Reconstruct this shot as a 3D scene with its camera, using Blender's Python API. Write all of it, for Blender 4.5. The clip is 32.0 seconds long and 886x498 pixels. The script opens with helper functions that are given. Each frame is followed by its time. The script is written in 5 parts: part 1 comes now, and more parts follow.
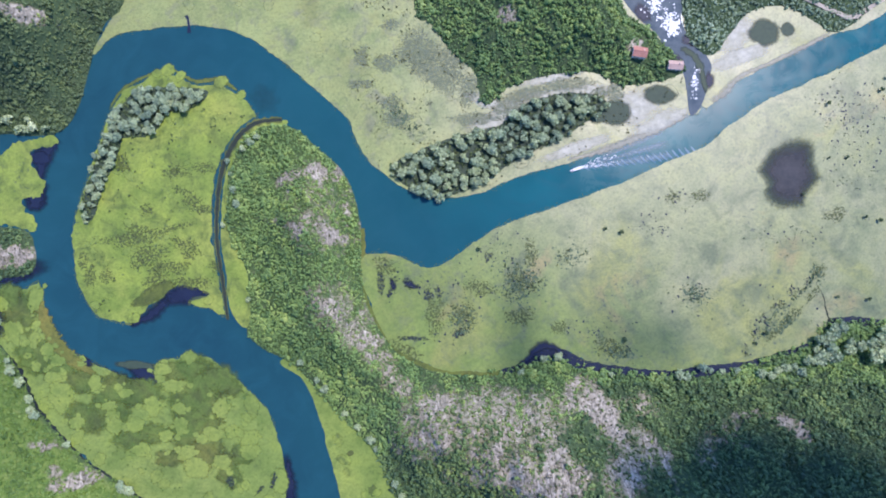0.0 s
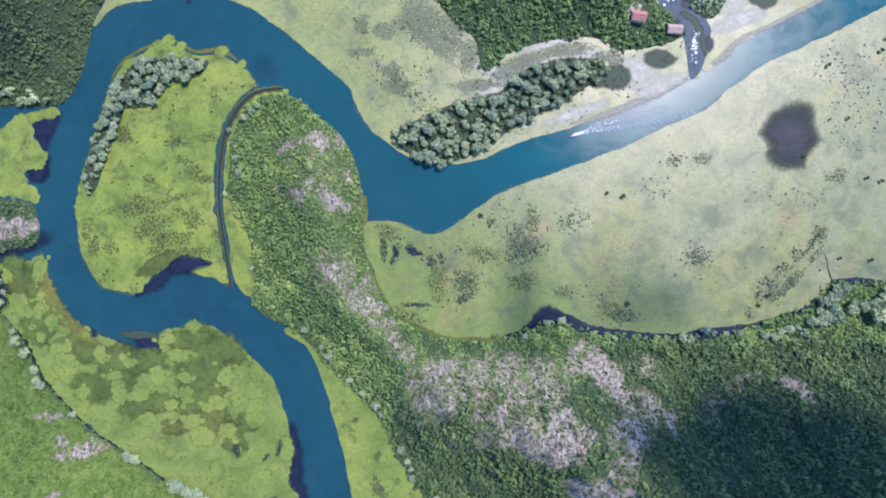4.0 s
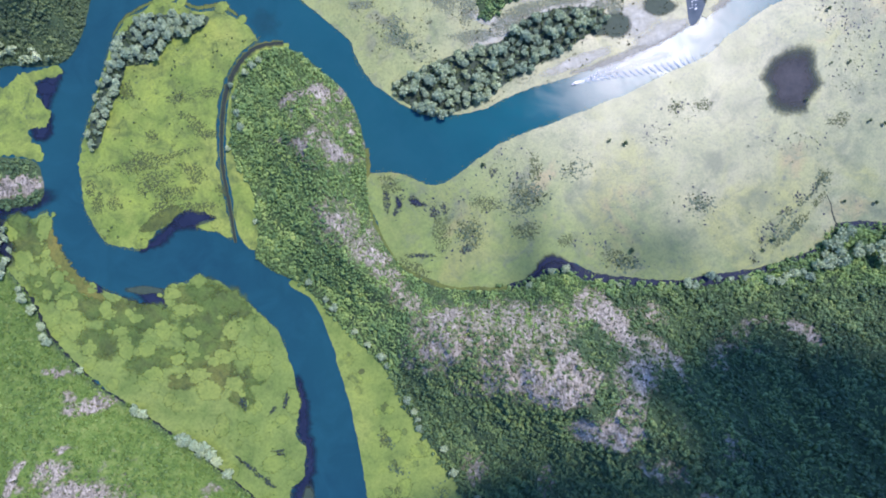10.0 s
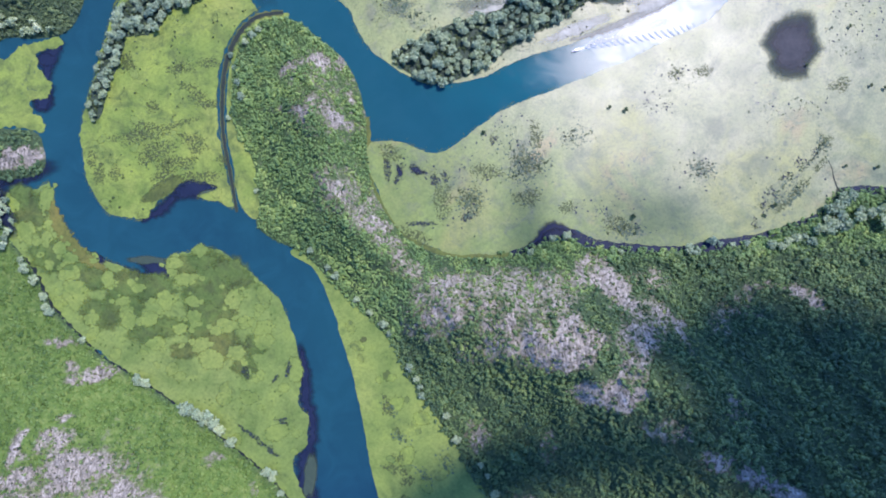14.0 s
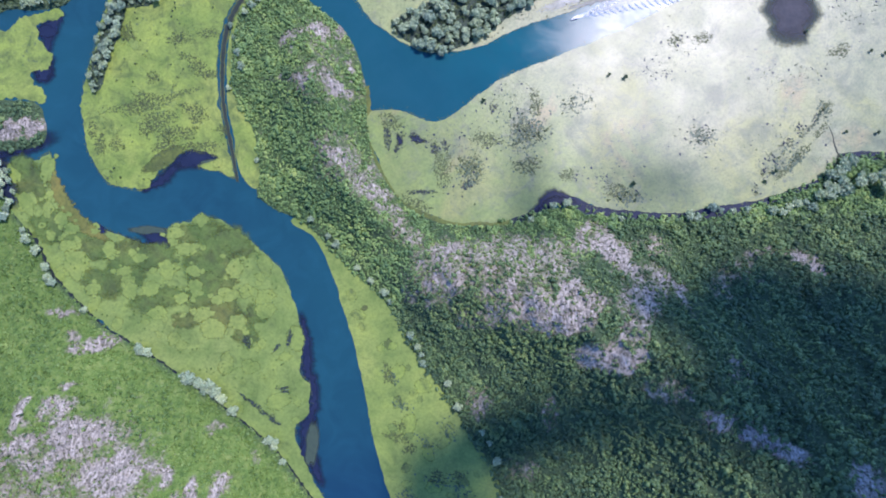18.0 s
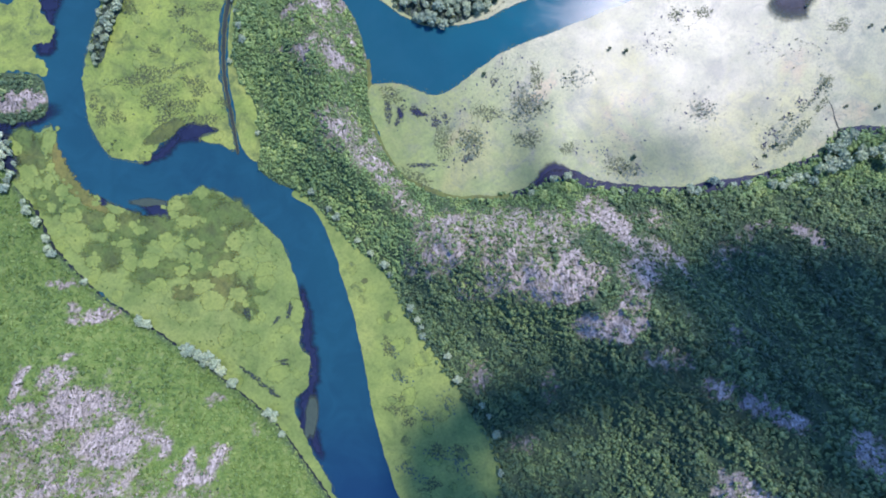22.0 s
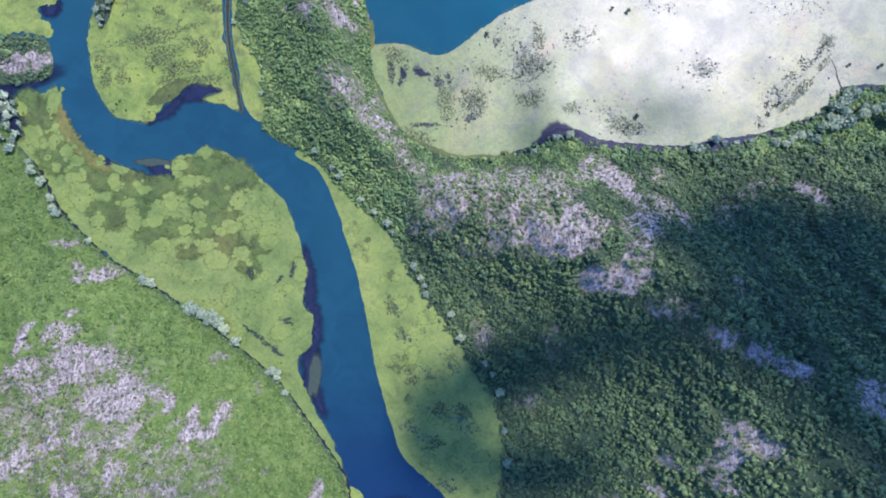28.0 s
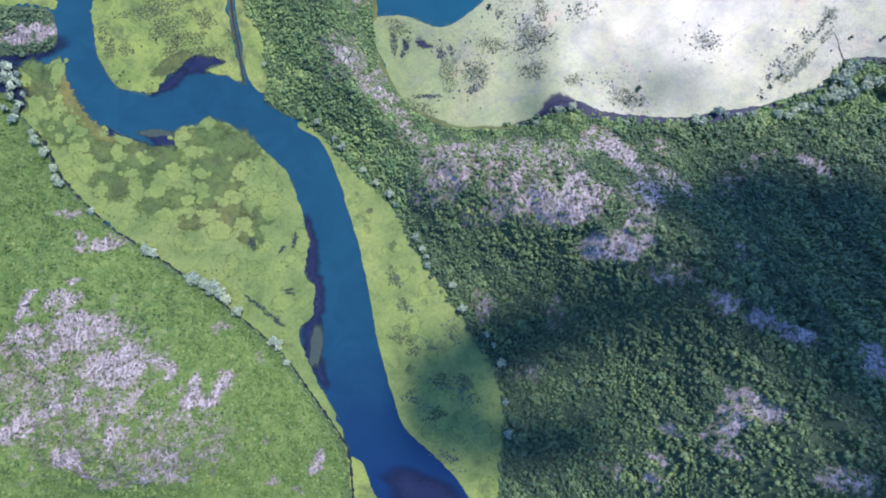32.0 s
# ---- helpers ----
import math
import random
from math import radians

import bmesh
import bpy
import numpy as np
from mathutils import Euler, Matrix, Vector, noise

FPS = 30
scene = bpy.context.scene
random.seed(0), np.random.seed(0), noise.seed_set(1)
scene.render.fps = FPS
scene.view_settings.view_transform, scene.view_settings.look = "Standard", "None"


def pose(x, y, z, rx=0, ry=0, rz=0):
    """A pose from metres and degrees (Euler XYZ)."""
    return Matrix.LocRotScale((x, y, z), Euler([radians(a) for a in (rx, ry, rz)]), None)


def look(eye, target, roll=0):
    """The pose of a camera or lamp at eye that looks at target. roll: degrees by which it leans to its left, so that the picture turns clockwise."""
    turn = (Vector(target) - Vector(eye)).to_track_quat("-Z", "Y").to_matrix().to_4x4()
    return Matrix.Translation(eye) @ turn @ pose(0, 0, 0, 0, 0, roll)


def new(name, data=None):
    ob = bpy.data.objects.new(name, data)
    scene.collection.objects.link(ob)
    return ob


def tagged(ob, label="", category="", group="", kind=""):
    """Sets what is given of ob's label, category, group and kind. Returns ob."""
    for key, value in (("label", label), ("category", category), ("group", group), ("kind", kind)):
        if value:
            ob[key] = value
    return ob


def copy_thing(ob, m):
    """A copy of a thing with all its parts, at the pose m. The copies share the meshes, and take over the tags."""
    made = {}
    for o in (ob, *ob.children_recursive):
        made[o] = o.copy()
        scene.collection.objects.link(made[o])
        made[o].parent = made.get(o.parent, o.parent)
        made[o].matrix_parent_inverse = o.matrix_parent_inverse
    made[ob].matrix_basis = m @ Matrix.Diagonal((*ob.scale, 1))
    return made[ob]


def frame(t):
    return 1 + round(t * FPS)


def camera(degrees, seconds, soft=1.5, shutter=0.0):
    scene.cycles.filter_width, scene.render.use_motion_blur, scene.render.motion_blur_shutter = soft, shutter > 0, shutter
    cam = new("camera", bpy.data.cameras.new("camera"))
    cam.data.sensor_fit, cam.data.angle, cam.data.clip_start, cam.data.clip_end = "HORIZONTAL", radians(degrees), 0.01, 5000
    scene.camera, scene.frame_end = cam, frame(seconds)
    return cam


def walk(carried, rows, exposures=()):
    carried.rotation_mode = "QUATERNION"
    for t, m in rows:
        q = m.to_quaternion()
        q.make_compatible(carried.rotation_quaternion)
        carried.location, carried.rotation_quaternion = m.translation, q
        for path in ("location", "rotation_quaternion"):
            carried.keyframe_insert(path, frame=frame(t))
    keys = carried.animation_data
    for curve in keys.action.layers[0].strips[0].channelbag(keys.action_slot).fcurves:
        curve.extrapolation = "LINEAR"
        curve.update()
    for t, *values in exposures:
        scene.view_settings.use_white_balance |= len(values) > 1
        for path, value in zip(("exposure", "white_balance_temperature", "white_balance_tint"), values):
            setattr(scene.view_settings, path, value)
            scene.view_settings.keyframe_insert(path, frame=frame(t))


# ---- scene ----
# The valley seen straight down from a drone some 450 m up. x runs to the picture's right, y to its top.
cam = camera(84.0, 32.0, soft=1.9)
ROWS = [
    (0.0, 0.00, 0.00, 454.00, 1.396, -0.390, 0.000),
    (2.0, -0.94, -15.06, 454.05, 1.380, -0.361, -0.335),
    (4.0, -1.78, -30.67, 454.07, 1.362, -0.295, -0.742),
    (6.0, -2.49, -46.98, 454.01, 1.345, -0.180, -1.235),
    (8.0, -3.30, -62.27, 453.63, 1.401, -0.099, -1.546),
    (10.0, -4.06, -77.20, 453.15, 1.478, -0.034, -1.764),
    (12.0, -4.68, -92.29, 452.77, 1.528, 0.018, -1.952),
    (14.0, -5.09, -107.52, 452.45, 1.564, 0.116, -2.169),
    (16.0, -5.37, -122.71, 452.17, 1.595, 0.230, -2.382),
    (18.0, -5.75, -137.36, 451.84, 1.637, 0.260, -2.490),
    (20.0, -6.16, -151.24, 451.47, 1.740, 0.282, -2.471),
    (22.0, -6.60, -164.28, 451.06, 1.918, 0.316, -2.325),
    (24.0, -7.35, -177.44, 450.74, 2.096, 0.360, -2.309),
    (26.0, -8.39, -190.94, 450.41, 2.250, 0.415, -2.341),
    (28.0, -9.75, -205.16, 449.99, 2.338, 0.488, -2.371),
    (30.0, -10.75, -219.30, 449.52, 2.442, 0.557, -2.314),
    (32.0, -11.46, -233.35, 449.02, 2.562, 0.622, -2.191),
]
walk(cam, [(t, pose(x, y, z, rx, ry, rz)) for t, x, y, z, rx, ry, rz in ROWS], exposures=[(0.0, 0.01, 6060, 23), (14.0, 0.02, 5760, 27), (32.0, 0.09, 5580, 34)])

# ---- light: a high summer sun among broken cumulus ----
SUN_ZENITH, SUN_SIDE = 32.5, 44.0          # degrees from straight up; degrees from +y towards +x
sun_way = Vector((math.sin(radians(SUN_ZENITH)) * math.sin(radians(SUN_SIDE)),
                  math.sin(radians(SUN_ZENITH)) * math.cos(radians(SUN_SIDE)), math.cos(radians(SUN_ZENITH))))
sun = new("sun", bpy.data.lights.new("sun", "SUN"))
sun.data.energy, sun.data.angle, sun.data.color = 4.25, radians(1.4), (1.0, 0.925, 0.80)
sun.matrix_world = look(sun_way * 3000, (0, 0, 0))
world = bpy.data.worlds.new("sky")
scene.world = world
world.use_nodes = True
wn = world.node_tree.nodes
sky = wn.new("ShaderNodeTexSky")
sky.sky_type, sky.sun_disc = "NISHITA", False
sky.ozone_density, sky.dust_density, sky.air_density = 10.0, 0.0, 0.8
sky.sun_elevation, sky.sun_rotation = radians(90 - SUN_ZENITH), radians(SUN_SIDE)
wn["Background"].inputs["Strength"].default_value = 0.27
world.node_tree.links.new(sky.outputs[0], wn["Background"].inputs["Color"])


# ---- materials ----
def material(name):
    m = bpy.data.materials.new(name)
    m.use_nodes = True
    return m, m.node_tree.nodes, m.node_tree.links, m.node_tree.nodes["Principled BSDF"]


def noise_at(nodes, links, scale, detail=4.0, rough=0.55, distort=0.0):
    """Noise over world metres; scale is in waves per metre."""
    g = nodes.new("ShaderNodeNewGeometry")
    n = nodes.new("ShaderNodeTexNoise")
    n.inputs["Scale"].default_value, n.inputs["Detail"].default_value = scale, detail
    n.inputs["Roughness"].default_value, n.inputs["Distortion"].default_value = rough, distort
    links.new(g.outputs["Position"], n.inputs["Vector"])
    return n.outputs["Fac"]


def ramp(nodes, links, fac, *stops):
    r = nodes.new("ShaderNodeValToRGB")
    while len(r.color_ramp.elements) < len(stops):
        r.color_ramp.elements.new(0.5)
    for e, (p, c) in zip(r.color_ramp.elements, stops):
        e.position, e.color = p, (*c, 1) if len(c) == 3 else (c[0], c[0], c[0], 1)
    links.new(fac, r.inputs["Fac"])
    return r.outputs["Color"]


def mix(nodes, links, fac, a, b, how="MIX"):
    m = nodes.new("ShaderNodeMix")
    m.data_type, m.blend_type = "RGBA", how
    if isinstance(fac, float):
        m.inputs["Factor"].default_value = fac
    else:
        links.new(fac, m.inputs["Factor"])
    for sock, v in ((m.inputs["A"], a), (m.inputs["B"], b)):
        if isinstance(v, tuple):
            sock.default_value = (*v, 1)
        else:
            links.new(v, sock)
    return m.outputs["Result"]


def bump(nodes, links, bsdf, fac, strength, dist):
    b = nodes.new("ShaderNodeBump")
    b.inputs["Strength"].default_value, b.inputs["Distance"].default_value = strength, dist
    links.new(fac, b.inputs["Height"])
    links.new(b.outputs["Normal"], bsdf.inputs["Normal"])


def along(nodes, links, way, lo, hi):
    """0 to 1 over a stretch of the plan, from lo to hi metres in the direction way."""
    g = nodes.new("ShaderNodeNewGeometry")
    d = nodes.new("ShaderNodeVectorMath")
    d.operation, d.inputs[1].default_value = "DOT_PRODUCT", (*way, 0)
    links.new(g.outputs["Position"], d.inputs[0])
    m = nodes.new("ShaderNodeMapRange")
    m.interpolation_type = "SMOOTHSTEP"
    m.inputs["From Min"].default_value, m.inputs["From Max"].default_value = lo, hi
    links.new(d.outputs["Value"], m.inputs["Value"])
    return m.outputs["Result"]


def water_material():
    """Deep blue water, paler and greener in the shallow upper reach; a rippled gloss over it."""
    m, n, l, b = material("river_water")
    broad = ramp(n, l, noise_at(n, l, 0.006, 3), (0.3, (0.013, 0.060, 0.084)), (0.72, (0.016, 0.086, 0.104)))
    reach = ramp(n, l, noise_at(n, l, 0.012, 4, 0.6, 0.6), (0.3, (0.009, 0.108, 0.128)), (0.7, (0.016, 0.152, 0.176)))
    broad = mix(n, l, along(n, l, (0.80, 0.60), -130, 210), broad, reach)
    streak = ramp(n, l, noise_at(n, l, 0.03, 5, 0.6, 1.5), (0.42, (0.0,)), (0.8, (0.7,)))
    colour = mix(n, l, streak, broad, (0.020, 0.098, 0.122))
    # Dark sky reflection and shade painted in: the colour sinks to indigo southwards.
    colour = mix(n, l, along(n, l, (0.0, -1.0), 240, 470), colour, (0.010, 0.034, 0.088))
    d, g, f, s = (n.new(k) for k in ("ShaderNodeBsdfDiffuse", "ShaderNodeBsdfGlossy", "ShaderNodeFresnel", "ShaderNodeMixShader"))
    l.new(colour, d.inputs["Color"])
    g.distribution = "BECKMANN"
    calm = ramp(n, l, noise_at(n, l, 0.022, 5, 0.65, 1.2), (0.36, (0.20,)), (0.66, (0.27,)))
    ruffled = ramp(n, l, noise_at(n, l, 0.035, 5, 0.65, 1.2), (0.36, (0.255,)), (0.66, (0.315,)))
    l.new(mix(n, l, along(n, l, (0.93, 0.36), 95, 185), calm, ruffled), g.inputs["Roughness"])
    f.inputs["IOR"].default_value = 1.33
    l.new(f.outputs[0], s.inputs[0])
    l.new(d.outputs[0], s.inputs[1])
    l.new(g.outputs[0], s.inputs[2])
    w = n.new("ShaderNodeBump")
    w.inputs["Strength"].default_value, w.inputs["Distance"].default_value = 0.25, 0.10
    l.new(noise_at(n, l, 0.7, 4, 0.6), w.inputs["Height"])
    l.new(w.outputs["Normal"], g.inputs["Normal"])
    l.new(s.outputs[0], n["Material Output"].inputs["Surface"])
    return m


def lily_material(name, light, mid, dark, dry, weedy=0.5, hole=0.0, gloss=0.4, sheen=0.5, lush=None, way=(1.0, 0.45, 240, 20), patchy=None):
    """A floating carpet of leaves: broad tints, clumps, dark gaps of water between the leaves."""
    m, n, l, b = material(name)
    tint = ramp(n, l, noise_at(n, l, 0.012, 6, 0.62, 0.5), (0.32, mid), (0.50, light), (0.68, dry))
    if lush:
        side = mix(n, l, ramp(n, l, noise_at(n, l, 0.02, 5, 0.6), (0.35, (0.0,)), (0.65, (1.0,))), lush, tuple(0.72 * k for k in lush))
        tint = mix(n, l, along(n, l, way[:2], *way[2:]), tint, side)
    if patchy:
        for scale, lo, colour in patchy:
            tint = mix(n, l, ramp(n, l, noise_at(n, l, scale, 5, 0.6, 0.6), (lo, (0.0,)), (lo + 0.10, (0.8,))), tint, colour)
    clump = ramp(n, l, noise_at(n, l, 0.06, 8, 0.70, 0.7), (weedy - 0.10, (1.0,)), (weedy + 0.06, (0.0,)))
    c = mix(n, l, clump, tint, dark)
    middle = ramp(n, l, noise_at(n, l, 0.040, 6, 0.66, 0.4), (0.30, (0.62, 0.71, 0.66)), (0.50, (1.0, 1.0, 1.0)), (0.70, (1.20, 1.15, 1.04)))
    c = mix(n, l, 1.0, c, middle, "MULTIPLY")
    fine = ramp(n, l, noise_at(n, l, 0.40, 6, 0.74), (0.28, (0.62, 0.66, 0.60)), (0.52, (1.0, 1.0, 1.0)), (0.75, (1.18, 1.15, 1.05)))
    c = mix(n, l, 1.0, c, fine, "MULTIPLY")
    where = ramp(n, l, noise_at(n, l, 0.018, 4, 0.6), (0.50, (0.0,)), (0.62, (hole,)))
    gap = ramp(n, l, noise_at(n, l, 0.26, 4, 0.6), (0.58, (0.0,)), (0.63, (1.0,)))
    both = n.new("ShaderNodeMath")
    both.operation = "MULTIPLY"
    l.new(where, both.inputs[0])
    l.new(gap, both.inputs[1])
    c = mix(n, l, both.outputs[0], c, (0.040, 0.070, 0.055))
    l.new(c, b.inputs["Base Color"])
    r = ramp(n, l, noise_at(n, l, 0.03, 4, 0.6), (0.3, (gloss - 0.04,)), (0.7, (gloss + 0.05,)))
    l.new(r, b.inputs["Roughness"])
    b.inputs["Specular IOR Level"].default_value = sheen
    bump(n, l, b, noise_at(n, l, 0.6, 5, 0.7), 0.5, 0.35)
    return m


def leaf_material(name, dark, mid, light, grey=0.0):
    m, n, l, b = material(name)
    a = n.new("ShaderNodeAttribute")
    a.attribute_name = "tone"
    own = ramp(n, l, a.outputs["Fac"], (0.0, dark), (0.5, mid), (1.0, light))
    own = mix(n, l, 1.0, own, ramp(n, l, n.new("ShaderNodeObjectInfo").outputs["Random"], (0.0, (0.74, 0.80, 0.84)), (1.0, (1.24, 1.18, 1.08))), "MULTIPLY")
    fine = ramp(n, l, noise_at(n, l, 1.1, 4, 0.7), (0.28, (0.55, 0.58, 0.55)), (0.72, (1.30, 1.28, 1.22)))
    broad = ramp(n, l, noise_at(n, l, 0.013, 4, 0.6), (0.3, (0.80, 0.86, 0.92)), (0.7, (1.16, 1.10, 0.95)))
    c = mix(n, l, 1.0, mix(n, l, 1.0, own, fine, "MULTIPLY"), broad, "MULTIPLY")
    l.new(c, b.inputs["Base Color"])
    b.inputs["Roughness"].default_value = 0.58
    b.inputs["Specular IOR Level"].default_value = 0.42 + grey
    return m


def soil_material():
    """Undergrowth, dry earth and pale limestone, by the cover of each spot."""
    m, n, l, b = material("hillside_ground")
    a = n.new("ShaderNodeAttribute")
    a.attribute_name = "stony"
    way = n.new("ShaderNodeMapping")
    way.inputs["Rotation"].default_value, way.inputs["Scale"].default_value = (0, 0, 0.9), (1.0, 0.38, 1.0)
    l.new(n.new("ShaderNodeNewGeometry").outputs["Position"], way.inputs["Vector"])
    streak = n.new("ShaderNodeTexNoise")
    streak.inputs["Scale"].default_value, streak.inputs["Detail"].default_value = 0.26, 7
    streak.inputs["Roughness"].default_value, streak.inputs["Distortion"].default_value = 0.74, 1.2
    l.new(way.outputs["Vector"], streak.inputs["Vector"])
    grain = streak.outputs["Fac"]
    green = ramp(n, l, noise_at(n, l, 0.08, 6, 0.7), (0.3, (0.034, 0.060, 0.034)), (0.55, (0.060, 0.098, 0.046)), (0.75, (0.095, 0.132, 0.060)))
    lush = ramp(n, l, noise_at(n, l, 0.16, 6, 0.72), (0.34, (0.066, 0.124, 0.028)), (0.50, (0.128, 0.208, 0.042)), (0.68, (0.226, 0.288, 0.078)))
    meadow = n.new("ShaderNodeAttribute")
    meadow.attribute_name = "meadow"
    both_green = mix(n, l, meadow.outputs["Fac"], green, lush)
    stone = ramp(n, l, grain, (0.36, (0.100, 0.098, 0.066)), (0.46, (0.235, 0.218, 0.176)), (0.55, (0.430, 0.388, 0.310)), (0.68, (0.68, 0.632, 0.540)))
    warm = mix(n, l, ramp(n, l, noise_at(n, l, 0.03, 3), (0.4, (0.0,)), (0.7, (0.3,))), stone, (0.34, 0.300, 0.220))
    edge = n.new("ShaderNodeMath")
    edge.operation = "ADD"
    l.new(a.outputs["Fac"], edge.inputs[0])
    wob = n.new("ShaderNodeMath")
    wob.operation, wob.inputs[1].default_value = "MULTIPLY_ADD", 1.6
    wob.inputs[2].default_value = -0.80
    l.new(noise_at(n, l, 0.12, 6, 0.7), wob.inputs[0])
    l.new(wob.outputs[0], edge.inputs[1])
    earth = ramp(n, l, noise_at(n, l, 0.30, 6, 0.72), (0.34, (0.078, 0.096, 0.044)), (0.48, (0.200, 0.198, 0.118)), (0.66, (0.420, 0.395, 0.285)))
    dry = mix(n, l, ramp(n, l, edge.outputs[0], (0.20, (0.0,)), (0.45, (1.0,))), both_green, earth)
    l.new(mix(n, l, ramp(n, l, edge.outputs[0], (0.44, (0.0,)), (0.70, (1.0,))), dry, warm), b.inputs["Base Color"])
    b.inputs["Roughness"].default_value = 0.92
    b.inputs["Specular IOR Level"].default_value = 0.2
    bump(n, l, b, grain, 0.9, 0.8)
    return m


def plain_material(name, a, c, scale, rough=0.7, metal=0.0, depth=0.1, sheen=0.5):
    """Two tints of one surface, grain at the given scale."""
    m, n, l, b = material(name)
    f = noise_at(n, l, scale, 5, 0.65)
    l.new(ramp(n, l, f, (0.3, a), (0.7, c)), b.inputs["Base Color"])
    b.inputs["Roughness"].default_value, b.inputs["Metallic"].default_value = rough, metal
    b.inputs["Specular IOR Level"].default_value = sheen
    bump(n, l, b, f, 0.4, depth)
    return m


WATER = water_material()
LILY_BRIGHT = lily_material("lily_bright", (0.250, 0.330, 0.058), (0.192, 0.274, 0.050), (0.130, 0.180, 0.042), (0.300, 0.345, 0.070), 0.46, 0.6, 0.48, 0.35)
LILY_PALE = lily_material("lily_pale", (0.250, 0.284, 0.122), (0.190, 0.234, 0.094), (0.152, 0.190, 0.080), (0.306, 0.312, 0.164), 0.43, 0.6, 0.40, 0.68, (0.232, 0.312, 0.064),
                          (0.45, 0.90, 105, -25), ((0.010, 0.53, (0.265, 0.290, 0.076)), (0.017, 0.60, (0.290, 0.250, 0.100)), (0.022, 0.58, (0.110, 0.150, 0.066))))
LILY_BEIGE = lily_material("lily_beige", (0.345, 0.358, 0.182), (0.285, 0.312, 0.150), (0.225, 0.245, 0.135), (0.420, 0.415, 0.255), 0.42, 0.4, 0.42, 0.5, (0.350, 0.400, 0.140), (1.0, 0.3, 130, -30),
                           ((0.014, 0.56, (0.275, 0.295, 0.095)), (0.026, 0.60, (0.170, 0.185, 0.105))))
LILY_MOTTLED = lily_material("lily_mottled", (0.135, 0.172, 0.036), (0.105, 0.138, 0.034), (0.075, 0.098, 0.030), (0.165, 0.175, 0.040), 0.46, 0.2, 0.55, 0.25)
LILY_OLIVE = lily_material("lily_olive", (0.104, 0.128, 0.034), (0.084, 0.108, 0.032), (0.064, 0.086, 0.028), (0.145, 0.158, 0.038), 0.41, 0.1, 0.52, 0.3, (0.200, 0.280, 0.062), (0.35, 0.94, -190, -262))
LILY_SOUTH = lily_material("lily_south", (0.212, 0.290, 0.064), (0.176, 0.250, 0.056), (0.140, 0.198, 0.048), (0.242, 0.308, 0.074), 0.42, 0.1, 0.50, 0.3)
LILY_RUSTY = lily_material("lily_rusty", (0.185, 0.190, 0.042), (0.150, 0.170, 0.038), (0.115, 0.135, 0.034), (0.235, 0.205, 0.048), 0.45, 0.0, 0.55, 0.25)
LILY_FRESH = lily_material("lily_fresh", (0.225, 0.300, 0.060), (0.185, 0.262, 0.054), (0.145, 0.205, 0.046), (0.270, 0.330, 0.072), 0.40, 0.0, 0.48, 0.35)
WEED = plain_material("water_weed", (0.045, 0.095, 0.050), (0.090, 0.140, 0.062), 0.3, 0.45)
WEED_DARK = plain_material("drowned_weed", (0.038, 0.044, 0.050), (0.078, 0.078, 0.082), 0.10, 0.6, 0, 0.1, 0.15)
# Indigo of the shallows; also painted on water where trees and bank shade it.
SHALLOW_AND_SHADE = plain_material("shallow_water", (0.011, 0.018, 0.042), (0.020, 0.030, 0.062), 0.06, 0.5, 0, 0.1, 0.2)
CANAL_WATER = plain_material("canal_water", (0.020, 0.030, 0.026), (0.044, 0.056, 0.038), 0.2, 0.5, 0, 0.1, 0.2)
DROWNED = plain_material("drowned_plants", (0.010, 0.038, 0.054), (0.028, 0.050, 0.056), 0.14, 0.5, 0, 0.1, 0.25)
POOL_WEED = plain_material("pool_weed", (0.046, 0.072, 0.050), (0.066, 0.098, 0.062), 0.25, 0.6, 0, 0.1, 0.2)
STREAM = plain_material("stream_water", (0.042, 0.074, 0.100), (0.115, 0.150, 0.170), 0.09, 0.6, 0, 0.1, 0.2)
SILT = plain_material("silty_shore", (0.320, 0.315, 0.240), (0.460, 0.450, 0.345), 0.16, 0.7, 0, 0.1, 0.2)
MUD = plain_material("bank_mud", (0.010, 0.016, 0.024), (0.024, 0.034, 0.030), 0.3, 0.8, 0, 0.2, 0.2)
WAKE = plain_material("wake_water", (0.05, 0.15, 0.22), (0.15, 0.27, 0.34), 0.4, 0.32, 0, 0.1, 0.4)
SOIL = soil_material()
STONE = plain_material("limestone", (0.30, 0.270, 0.240), (0.50, 0.455, 0.415), 0.7, 0.85, 0, 0.3)
FOREST_LEAF = leaf_material("forest_leaf", (0.050, 0.084, 0.044), (0.100, 0.156, 0.068), (0.205, 0.272, 0.102))
HILL_LEAF = leaf_material("hill_leaf", (0.052, 0.104, 0.050), (0.150, 0.240, 0.086), (0.345, 0.435, 0.140))
SPUR_LEAF = leaf_material("spur_leaf", (0.062, 0.130, 0.052), (0.165, 0.278, 0.092), (0.350, 0.455, 0.150))
SCRUB_LEAF = leaf_material("scrub_leaf", (0.074, 0.146, 0.034), (0.140, 0.240, 0.052), (0.224, 0.322, 0.080))
DRY_LEAF = leaf_material("dry_scrub_leaf", (0.078, 0.105, 0.044), (0.145, 0.162, 0.076), (0.250, 0.245, 0.145))
GREY_LEAF = leaf_material("grey_scrub_leaf", (0.095, 0.100, 0.070), (0.180, 0.170, 0.132), (0.340, 0.310, 0.260))
WILLOW_LEAF = leaf_material("willow_leaf", (0.135, 0.195, 0.130), (0.355, 0.455, 0.285), (0.660, 0.740, 0.530), -0.1)
BARK = plain_material("bark", (0.09, 0.075, 0.06), (0.19, 0.165, 0.14), 3.0, 0.9)
